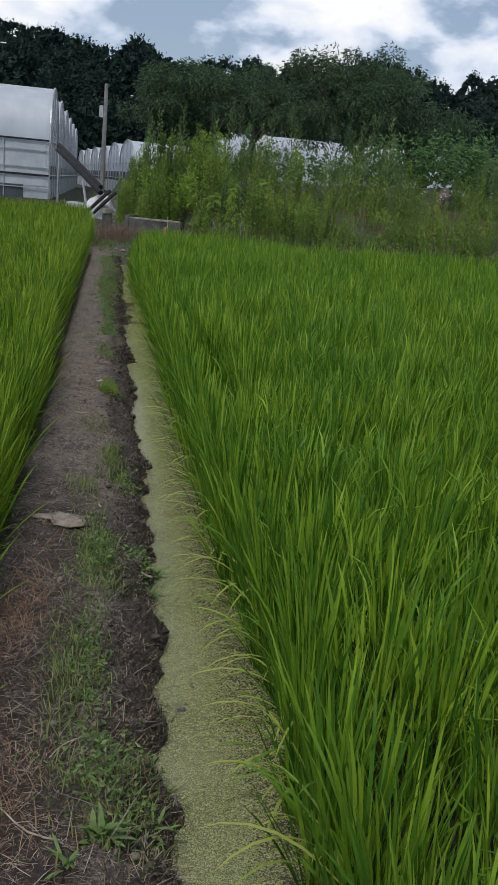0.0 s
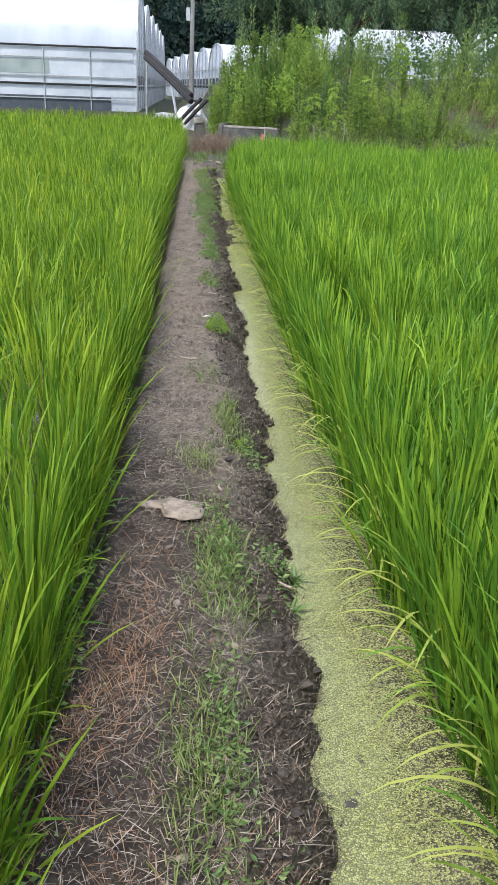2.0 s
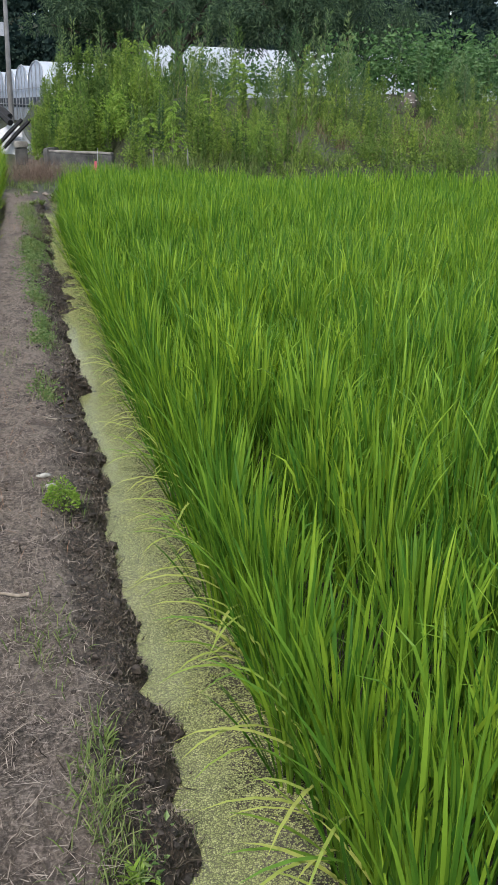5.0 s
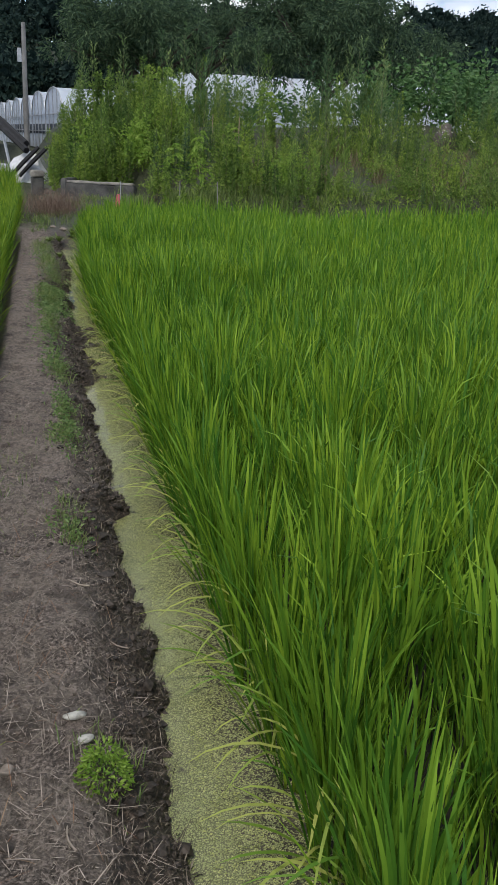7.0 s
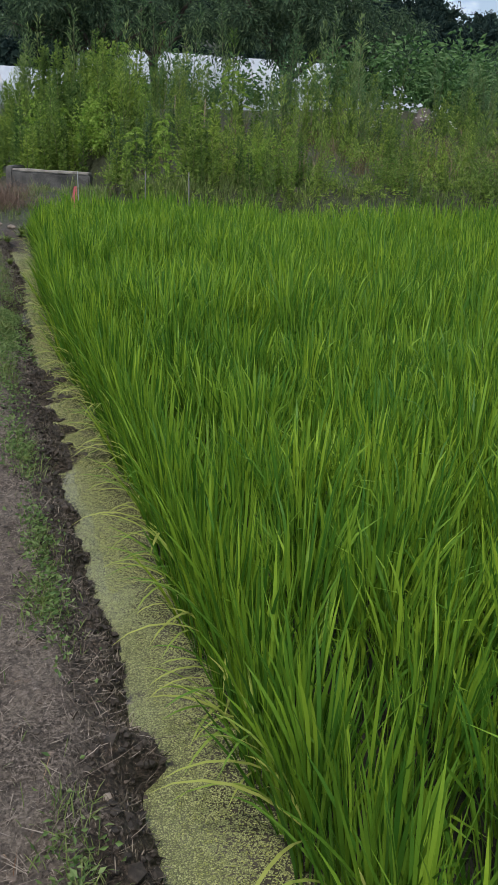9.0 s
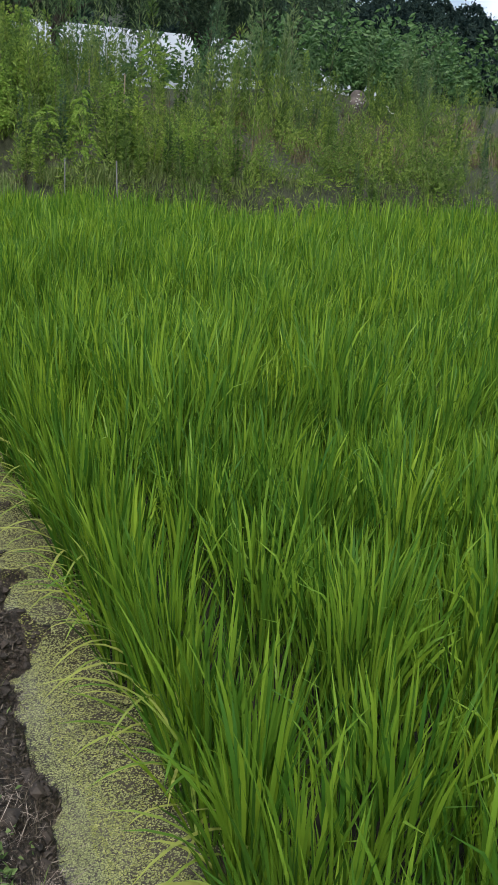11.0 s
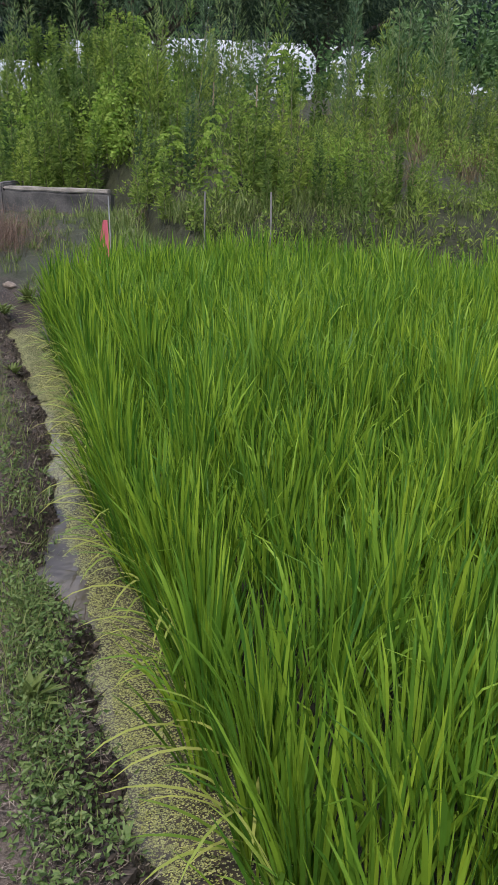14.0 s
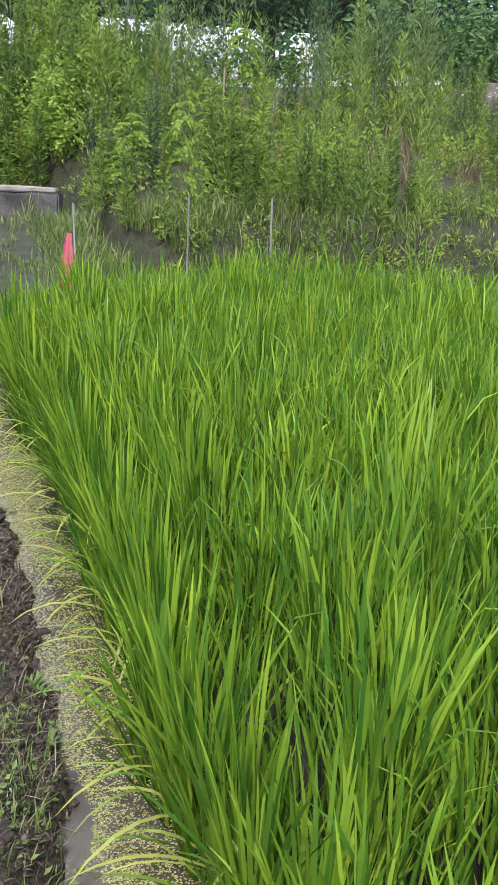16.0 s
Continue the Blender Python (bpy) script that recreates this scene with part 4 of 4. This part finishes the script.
put(SAPLING, used, 3.15, 21.2).scale = (0.62, 0.62, 1.12)
for x, y, size in ((2.75, 21.9, 0.8), (4.6, 21.6, 0.62), (5.1, 21.9, 0.6), (4.2, 23.2, 0.9), (1.6, 24.4, 1.0), (2.4, 23.4, 0.9), (5.6, 25.4, 1.1), (3.2, 26.4, 1.3)):
    put(SAPLING, used, x, y, size)
for x, y, size in ((8.6, 27.0, 1.0), (9.4, 27.8, 1.2), (10.4, 27.4, 1.1), (11.3, 27.0, 1.2), (12.2, 27.6, 1.3), (11.8, 26.2, 0.9), (13.0, 26.8, 1.1), (13.8, 27.5, 1.2), (7.8, 27.8, 0.9), (10.9, 28.4, 1.4), (12.8, 28.6, 1.5), (6.4, 28.2, 0.9), (4.6, 28.0, 0.9), (14.8, 27.0, 1.3), (3.4, 28.2, 0.8), (5.4, 28.3, 0.85), (7.1, 28.0, 0.8)):
    put(VINE_BUSH, used, x, y, size)
# the leafy left shoulder of the bank, the middle with its bare patches, the top edge
for x0, x1, y0, y1, count, picks, low, high in (
    (0.95, 3.3, 22.8, 25.5, 110, (0, 1, 5, 4, 0, 1), 0.8, 1.2), (0.9, 3.0, 25.0, 28.2, 70, (0, 3, 4, 0, 1), 0.9, 1.25), (2.2, 4.2, 20.8, 24.0, 66, (0, 1, 4, 1, 2), 0.55, 1.0),
    (4.0, 9.0, 20.5, 23.5, 105, (6, 1, 2, 4, 1, 2), 0.4, 0.85), (4.0, 12.0, 23.0, 27.0, 125, (2, 3, 4, 0, 3, 1), 0.6, 1.1), (2.6, 9.5, 26.2, 28.6, 80, (3, 0, 1, 4, 2, 0), 0.6, 1.0), (9.0, 15.0, 20.6, 25.5, 75, (2, 4, 6, 1), 0.5, 0.9), (0.55, 1.4, 23.2, 30.0, 46, (1, 0, 4, 1), 0.6, 1.0)):
    for k in range(count):
        x, y = rng.uniform(x0, x1), rng.uniform(y0, y1)
        bare = 0.2 if x < 4 else 0.42
        if lattice(x, y, 1.1, 71) < bare or (abs(x - 3.1) < 0.5 and y < 21.8) or (abs(x - 9.45) < 0.7 and 22.9 < y < 25.3):
            continue
        # one kind stands together
        kind = picks[int(len(picks) * min(0.999, max(0.0, 0.5 + 1.5 * (float(lattice(x, y, 0.9, 72)) - 0.5) + rng.normal(0, 0.12))))]
        put(KINDS[kind], used, x, y, rng.uniform(low, high))

# a yellow-green stand at the foot of the bank and single spires above the rest
for k in range(26):
    put(KINDS[(4, 1, 4, 5, 4, 0)[k % 6]], used, rng.uniform(4.15, 5.9), rng.uniform(20.7, 21.7), rng.uniform(0.55, 0.8))
for k in range(22):
    put(KINDS[3 if k % 3 else 4], used, rng.uniform(2.2, 8.1), rng.uniform(22.5, 26.5), rng.uniform(1.0, 1.45))

undergrowth, thin_grass = Soup(), Soup()
for shape, count, low, high in ((mugwort(0.55, 70, 0.075), 520, 0.6, 1.3), (bush(80, 0.25, 0.36, 0.055), 520, 0.5, 1.2), (horseweed(1.0, 90), 200, 0.6, 1.2)):
    x, y = rng.uniform(0.5, 15.0, count), 20.2 + 8.4 * rng.random(count) ** 1.35
    keep = ((lattice(x, y, 1.1, 71) > 0.3 + 0.14 * ease(4.0, 5.0, x)) | (y < 21.1)) & (y > 20.2 + 3.0 * ease(2.7, 1.9, x)) & ~((np.abs(x - 9.5) < 0.55) & (y > 23.2) & (y < 25.3))
    x, y = x[keep], y[keep]
    undergrowth.spread(shape, on_path(x, y, -0.02), rng.uniform(0, 6.3, len(x)), rng.uniform(low, high, len(x)))
single("undergrowth", undergrowth, WEED, kind="stuff", label="low yellow-green undergrowth covering the earth bank", category="undergrowth")
for shape, count, x0, x1, y0, y1 in ((tall_grass(22, 0.26), 460, 2.0, 15, 19.9, 21.2), (tall_grass(18, 0.33), 300, 1.0, 15, 20.6, 27), (tall_grass(22, 0.13), 170, 0.7, 2.4, 18.2, 22.4), (tall_grass(22, 0.14), 30, -0.3, 0.6, 18.2, 21), (tall_grass(22, 0.24), 320, 1.6, 4.8, 19.6, 21.3)):
    x, y = rng.uniform(x0, x1, count), rng.uniform(y0, y1, count)
    thin_grass.spread(shape, on_path(x, y, -0.02), rng.uniform(0, 6.3, count), rng.uniform(0.6, 1.2, count))
single("bank_grass", thin_grass, GRASS, kind="stuff", label="long thin grass at the foot of the bank", category="grass")
DRY = leaf_material("dry_grass", (0.1, 0.08, 0.045), (0.19, 0.15, 0.085), (0.28, 0.235, 0.14), clear=0.2, rough=0.8)
dry = Soup()
for count, x0, x1, y0, y1, h in ((330, 4.2, 13.0, 21.2, 25.0, 0.34), (20, 1.0, 4.0, 21.5, 24, 0.25)):
    x, y = rng.uniform(x0, x1, count), rng.uniform(y0, y1, count)
    dry.spread(tall_grass(22, h), on_path(x, y, -0.02), rng.uniform(0, 6.3, count), rng.uniform(0.5, 1.3, count))
single("dry_bank_grass", dry, DRY, kind="stuff", label="brown dried grass between the weeds of the bank", category="grass")
BRUSH = leaf_material("dead_brush", (0.1, 0.066, 0.05), (0.18, 0.122, 0.092), (0.27, 0.2, 0.155), clear=0.15, rough=0.85)
count = 2600
brush = Soup().add(*ribbons(np.stack([rng.normal(0, 0.26, count), rng.normal(0, 0.4, count), np.zeros(count)], -1), rng.uniform(0, 6.3, count), rng.uniform(0.05, 0.9, count), rng.uniform(0, 1.1, count), rng.uniform(0.18, 0.56, count), rng.uniform(0.0016, 0.0035, count), 4))
single("dead_brush", brush, BRUSH, lying(0.45, 20.6, -0.02), kind="stuff", label="reddish brown dead brush at the end of the path", category="brush")

for k, (x, y) in enumerate(((8.2, 24.2), (8.5, 24.5), (9.6, 24.6), (9.9, 24.9), (10.3, 24.4), (8.0, 24.6), (9.2, 25.0))):
    ob = thing("white_flower_plant", lying(x, y, -0.02), 50 * k, label="thin weed with small white flowers on the bank", category="flower", group="white flowers on the bank")
    part("leaves", mugwort(0.5, 40, 0.05), WEED_GREY, ob)
    part("stem", stalk(0.55, 0.04, 0.004), STEM, ob)
    head = Soup()
    for j in range(7):
        c = np.array([rng.normal(0.04, 0.05), rng.normal(0, 0.05), 0.52 + rng.uniform(-0.1, 0.08)])
        a = np.arange(7) * 0.9
        head.add(*leaves(np.repeat(c[None], 7, 0), np.stack([np.cos(a), np.sin(a), np.full(7, 0.25)], -1), 0.024, 0.013))
    part("petals", head, PETAL, ob, "small white petals")


# ---- trees ----
def big_tree(at, trunk_h, crown, radii, count, label, leaf=0.17, lean=0.0, clumps=70, mat=TREE_LEAF):
    """A tapered trunk that forks into limbs, and a crown of many drooping leaf sprays with gaps."""
    ob = thing("tree", at, label=label, category="tree", group="trees behind the bank")
    centre, radii = np.array(crown, float), np.array(radii, float)
    fork = np.array([lean, 0, trunk_h])
    s = np.linspace(0, 1, 6)[:, None]
    part("trunk", tube(fork * s + np.concatenate([0.08 * np.sin(s * 4), 0.05 * np.sin(s * 3), 0 * s], 1), np.linspace(0.2, 0.13, 6), 8), BARK, ob, smooth=True)
    d = rng.normal(size=(clumps, 3))
    d /= np.linalg.norm(d, axis=1, keepdims=True)
    spots = centre + d * radii * (rng.random((clumps, 1)) ** 0.4) * (0.85 + 0.22 * rng.random((clumps, 1)))
    spots = spots[spots[:, 2] > centre[2] - radii[2] * 0.78]
    order = np.argsort(rng.random(len(spots)))
    for k in order[:9]:
        end = spots[k]
        mid = fork + (end - fork) * 0.5 + np.array([0, 0, 0.25])
        u = np.linspace(0, 1, 6)[:, None]
        part("limb", tube(fork * (1 - u) ** 2 + 2 * mid * u * (1 - u) + end * u ** 2, np.linspace(0.1, 0.02, 6), 6), BARK, ob, smooth=True)
    soup = Soup()
    per = count // len(spots)
    for c in spots:
        size = rng.uniform(0.2, 0.46) * radii.mean() / 2.2
        ball = rng.normal(size=(per, 3))
        p = c + ball / np.linalg.norm(ball, axis=1, keepdims=True) * rng.random((per, 1)) ** 0.4 * 1.25 * size * np.array([1, 1, 0.8])
        out = p - c
        way = out / (np.linalg.norm(out, axis=1, keepdims=True) + 1e-6) + np.array([0, 0, -0.55]) + rng.normal(0, 0.45, (per, 3))
        soup.add(*leaves(p, way, leaf * rng.uniform(0.6, 1.2, per), leaf * 0.22 * rng.uniform(0.7, 1.2, per)))
    part("crown", soup, mat, ob)
    return ob


big_tree((9.3, 33, 1.75), 1.1, (-0.25, 0, 3.1), (3.1, 2.7, 1.85), 38000, "large spreading dark green tree with drooping leaves", lean=0.15, clumps=170)
big_tree((4.2, 33.5, 1.75), 1.2, (-0.85, 0, 2.65), (2.65, 2.2, 1.3), 26000, "broad dark green tree over the weedy bank", lean=-0.4, clumps=130)
big_tree((12.4, 34, 1.75), 1.0, (0.3, 0, 2.2), (1.9, 1.8, 1.3), 9000, "smaller dark green tree beside a larger one", clumps=80)
big_tree((6.0, 36.5, 1.75), 1.6, (0.2, 0, 3.2), (2.2, 2.0, 1.5), 11000, "dark green tree standing between two larger ones", clumps=80)
big_tree((15.0, 32, 1.75), 0.8, (0, 0, 1.4), (2.0, 1.6, 1.2), 5000, "low leafy tree at the edge of the bank", clumps=45, mat=VINE)

forest = Soup()
crown_shapes = []
for k in range(5):
    count = 640
    d = rng.normal(size=(count, 3))
    d /= np.linalg.norm(d, axis=1, keepdims=True)
    d[:, 2] = np.abs(d[:, 2]) - 0.25
    p = d * np.array([2.6, 2.6, 3.4]) * np.where(np.arange(count)[:, None] % 4 == 0, 0.72, rng.uniform(0.75, 1.05, (count, 1))) * (1 + 0.2 * np.sin(d[:, :1] * 5 + k)) + np.array([0, 0, 3.0])
    crown_shapes.append(Soup().add(*leaves(p, d + rng.normal(0, 0.5, (count, 3)) + np.array([0, 0, -0.3]), np.where(np.arange(count) % 4 == 0, 0.85, rng.uniform(0.22, 0.42, count)), np.where(np.arange(count) % 4 == 0, 0.7, rng.uniform(0.14, 0.27, count)))))
for k in range(5):
    count = 60
    y = rng.uniform(94, 175, count)
    x = rng.uniform(-0.17, 0.72, count) * y + rng.normal(0, 6, count)
    forest.spread(crown_shapes[k], on_path(x, y, -0.5), rng.uniform(0, 6.3, count), rng.uniform(0.9, 1.5, count))
single("forest", forest, FOREST_LEAF, kind="stuff", label="dark green wooded hillside behind the greenhouses", category="forest")


# ---- greenhouses ----
def arch(y0, span, eave, ridge, base, steps=14):
    """The outline of one bay, wall foot to wall foot, as y and z."""
    t = np.linspace(0, np.pi, steps)
    y = y0 + span / 2 - np.cos(t) * span / 2
    z = eave + (ridge - eave) * np.sin(t) ** 0.85
    return np.concatenate([[[y0, base]], np.stack([y, z], -1), [[y0 + span, base]]])


def greenhouse(at, turn, bays, span, length, eave, ridge, way, label, rails=True):
    """Bays side by side, their ridges running away along way * x, the gable ends on x = 0."""
    ob = thing("greenhouse", at, turn, label=label, category="greenhouse", group="plastic greenhouses")
    for b in range(bays):
        y0 = b * span
        line = arch(y0, span, eave, ridge, 0.0)
        roof = Soup()
        xs = np.linspace(0, length * way, 9)
        v = np.stack([np.stack([np.full(len(line), x), line[:, 0], line[:, 1] + 0.02 * math.sin(3 * i)], -1) for i, x in enumerate(xs)])
        n = len(line)
        lo, hi = (0, n - 1) if b in (0, bays - 1) else (1, n - 2)
        if bays > 1 and b == 0:
            hi = n - 2
        if bays > 1 and b == bays - 1:
            lo = 1
        k, j = np.meshgrid(np.arange(len(xs) - 1), np.arange(lo, hi), indexing="ij")
        roof.add(v, np.stack([k * n + j, k * n + j + 1, (k + 1) * n + j + 1, (k + 1) * n + j], -1).reshape(-1, 4))
        part("film_cover", roof, FILM, ob, "milky white plastic film", smooth=True)
        fan = np.concatenate([[[0.0, y0 + span / 2, 0.0]], np.stack([np.full(n, 0.01 * way), line[:, 0], line[:, 1]], -1)])
        part("gable_end", Soup().add(fan, [[0, i, i + 1] for i in range(1, n)]), FILM, ob)
        for x in (-0.03 * way, length * way * 0.25, length * way * 0.5):
            hoop = part("hoop", tube(np.stack([np.full(n, x), line[:, 0], line[:, 1] + 0.02], -1), 0.035, 5), STEEL, ob)
        for f in (0.25, 0.5, 0.75):
            y = y0 + span * f
            top = np.interp(y, line[1:-1, 0], line[1:-1, 1])
            part("gable_post", tube([[-0.04 * way, y, 0], [-0.04 * way, y, top]], 0.028, 5), STEEL, ob)
        for z in (0.9, eave):
            part("gable_rail", tube([[-0.05 * way, y0, z], [-0.05 * way, y0 + span, z]], 0.025, 5), STEEL, ob)
        part("gable_curtain", Soup().add([[-0.02 * way, y0 + 0.3, 0.75], [-0.02 * way, y0 + span - 0.3, 0.75], [-0.02 * way, y0 + span - 0.3, 1.25], [-0.02 * way, y0 + 0.3, 1.25]], [[0, 1, 2, 3]]), CURTAIN, ob, "dark vent opening")
    if rails:
        for z, r, mat in ((eave * 1.0, 0.035, RUBBER), (eave * 0.83, 0.02, STEEL), (eave * 0.55, 0.02, STEEL), (eave * 0.42, 0.035, RUBBER), (eave * 0.2, 0.02, STEEL), (eave * 1.45, 0.02, STEEL)):
            y = -0.06 if z <= eave else 0.35
            part("side_rail", tube([[0, y, z], [length * way, y, z]], r, 5), mat, ob)
        part("side_curtain", box(*sorted((0.9 * way, length * way))[:1], -0.03, 0.0, sorted((0.9 * way, length * way))[1], -0.01, eave * 0.24), CURTAIN, ob, "dark blue skirt along the foot")
        lo, hi = sorted((0.1 * way, length * way))
        part("side_sheet", box(lo, -0.02, eave * 0.24, hi, -0.008, eave * 0.98), plain_material("clouded_side_film", (0.34, 0.38, 0.44), (0.5, 0.54, 0.6), 0.4, 1.2), ob, "clouded grey side film")
        lo, hi = sorted((3.0 * way, length * way))
        part("side_window", box(lo, -0.034, eave * 0.58, hi, -0.023, eave * 0.8), plain_material("grey_green_mesh", (0.2, 0.25, 0.25), (0.3, 0.35, 0.35), 0.7, 2), ob, "grey-green mesh opening")
        for x in np.arange(0.0, length, 1.6):
            part("side_post", tube([[x * way, -0.06, 0], [x * way, -0.06, eave]], 0.022, 5), STEEL, ob)
    return ob


greenhouse((-1.9, 34.0, 0.45), 0, 6, 6.0, 24.0, 2.1, 4.1, -1, "large white plastic-film greenhouse with arched bays")
greenhouse((1.7, 48.0, 0.6), 6, 6, 6.0, 26.0, 1.7, 2.9, 1, "row of milky white plastic greenhouses with arched gables", rails=False)
greenhouse((4.2, 39.5, 1.75), -4, 1, 6.0, 12.0, 1.1, 2.2, 1, "white plastic greenhouse half hidden by the trees", rails=False)


# ---- things at the end of the path ----
wall = thing("concrete_wall", (0.74, 22.55, 0), -28, label="low weathered dark concrete wall with a pale top", category="wall")
part("wall_body", box(0, 0, -0.2, 1.4, 0.2, 0.54, 0.02, 0.03, 5), CONCRETE, wall, "dark mottled concrete")
part("wall_top", box(-0.01, 0.005, 0.54, 1.37, 0.2, 0.585, 0.015, 0.015, 4), CONCRETE_TOP, wall, "pale top edge")
part("return_wall", box(-0.14, 0.0, -0.2, -0.005, 1.3, 0.62, 0.02, 0.02, 3), CONCRETE, wall)
block = thing("concrete_post", (0.2, 25.0, 0.1), 8, label="short square concrete post with a pale cap", category="post")
part("post_body", box(-0.13, -0.13, -0.2, 0.13, 0.13, 0.42, 0.02, 0.02, 2), CONCRETE, block)
part("post_cap", box(-0.145, -0.145, 0.42, 0.145, 0.145, 0.56, 0.02, 0.01, 2), CONCRETE_TOP, block, "pale square cap")
single("boulder", pebble((0.22, 0.18, 0.16), 0.9, 0.4, 41, 3), ROCK, (0.5, 25.0, 0.15), smooth=True, label="rounded grey stone by the concrete post", category="stone")
single("rock", pebble((0.3, 0.26, 0.42), 1.0, 0.45, 44, 3), ROCK, lying(10.0, 25.2, 0.12), smooth=True, label="brownish grey rock standing out of the weedy bank", category="rock")
for k, (x, y, a) in enumerate(((2.05, 20.9, 0.1), (2.25, 20.6, 0.08), (1.9, 21.3, 0.11), (6.3, 20.9, 0.14), (5.4, 21.0, 0.11))):
    single("bank_stone", pebble((a, a * 0.8, a * 0.7), 0.9, 0.4, 50 + k), ROCK, lying(x, y, -0.02), 40 * k, smooth=True, label="grey stone at the foot of the bank", category="stone", group="stones at the foot of the bank")
single("dark_sheet", pebble((0.22, 0.16, 0.2), 0.8, 0.6, 60, 3), RUBBER, lying(3.75, 21.7, 0.03), label="crumpled black plastic among the weeds", category="plastic sheet")

flag = thing("marker_flag", lying(1.39, 18.6, -0.1), label="thin stick marker with a limp pink-red ribbon", category="flag")
part("stick", tube([[0, 0, 0], [0.008, 0, 0.45], [0.0, 0, 0.8 - lying(1.39, 18.6, -0.1)[2]]], 0.006, 6), STEEL, flag)
cloth = Soup()
u, across = np.linspace(0, 1, 11), np.linspace(-0.5, 0.5, 6)
w = 0.13 * (0.3 + 1.0 * u - 0.55 * u ** 3)
grid = np.stack([(-0.035 - 0.05 * u + 0.035 * u * u)[:, None] + w[:, None] * across, -0.015 + 0.018 * np.sin(across * 14)[None] * (0.4 + u[:, None]), (0.6 - lying(1.39, 18.6, -0.1)[2] - 0.44 * u)[:, None] + 0.03 * np.sin(across * 6)[None] * u[:, None]], -1)
k, j = np.meshgrid(np.arange(10), np.arange(5), indexing="ij")
cloth.add(grid, np.stack([k * 6 + j, k * 6 + j + 1, (k + 1) * 6 + j + 1, (k + 1) * 6 + j], -1).reshape(-1, 4))
part("ribbon", cloth, RIBBON, flag, "limp pink-red plastic ribbon", smooth=True)
for x, y, top, tip in ((2.4, 19.1, 0.8, 0.01), (3.0, 18.75, 0.82, -0.04)):
    single("stake", tube([[0, 0, -0.2], [tip * 0.5, 0, 0.3], [tip, 0, top - float(height(x, y))]], 0.008, 7), POLE, lying(x, y), label="thin grey metal stake at the foot of the bank", category="stake", group="metal stakes")
for x, y, h in ((4.3, 23.2, 1.0), (3.9, 24.0, 0.9)):
    single("garden_cane", tube([[0, 0, -0.1], [0.02, 0, h]], 0.011, 6), DRY_STEM, lying(x, y), label="thin upright cane among the weeds", category="cane", group="canes on the bank")

# utility poles
for x, y, base, top, r in ((0.05, 50.0, 0.5, 6.2, 0.14), (-9.3, 85.0, 0.5, 12.3, 0.16)):
    pole = thing("utility_pole", (x, y, base), label="grey concrete utility pole by the greenhouses", category="utility pole", group="utility poles")
    part("shaft", tube([[0, 0, 0], [0.02, 0, (top - base) / 2], [0.05, 0, top - base]], [r, r * 0.85, r * 0.7], 10), POLE, pole, smooth=True)
    part("bracket", box(-0.28, -0.05, top - base - 1.7, -0.08, 0.05, top - base - 1.1, 0.01), STEEL, pole)
    part("cross_arm", tube([[-0.7, 0, top - base - 0.4], [0.7, 0, top - base - 0.4]], 0.04, 6), STEEL, pole) if y > 60 else None

# black rails that lean down from the greenhouse corner, and the heap under white sheeting
ramp = thing("loading_ramp", (0, 0, 0), label="long black rails sloping down from the greenhouse corner", category="ramp")
a, b = np.array([-1.5, 32.6, 2.4]), np.array([0.0, 29.0, 1.15])
for off in (0.0, -0.16):
    part("rail", tube([a + [0.0, off * 2, off], (a + b) / 2 + [0, off * 2, off + 0.03], b + [0, off * 2, off]], 0.085, 6), RUBBER, ramp)
for f in (0.25, 0.5, 0.75):
    p = a * (1 - f) + b * f
    part("rung", tube([p, p + [0, -0.32, -0.16]], 0.03, 5), RUBBER, ramp)
part("support", tube([a * 0.45 + b * 0.55, [-0.45, 30.2, 0.5]], 0.04, 5), STEEL, ramp)
part("support", tube([a * 0.98 + b * 0.02, [-1.5, 32.6, 0.45]], 0.04, 5), STEEL, ramp)
heap = thing("covered_heap", (0.05, 29.2, 0.3), 10, label="heap under white sheeting with black stripes", category="heap")
bm = pebble((0.52, 0.45, 0.75), 0.85, 0.35, 71, 3)
part("sheeting", bm, TARP, heap, smooth=False)
for k, off in enumerate((-0.12, 0.1)):
    part("stripe", tube([[-0.45 + off, -0.5, 0.05], [-0.1 + off, -0.52, 0.42], [0.3 + off, -0.42, 0.78]], [0.05, 0.06, 0.05], 6), RUBBER, heap, "black strap")
small = thing("covered_heap", (-0.75, 30.6, 0.45), 0, label="low heap of dirty grey plastic sheeting on the yard", category="heap")
part("sheeting", pebble((0.55, 0.4, 0.16), 0.9, 0.5, 73, 3), plain_material("dirty_sheeting", (0.25, 0.25, 0.28), (0.45, 0.45, 0.5), 0.6, 3), small)
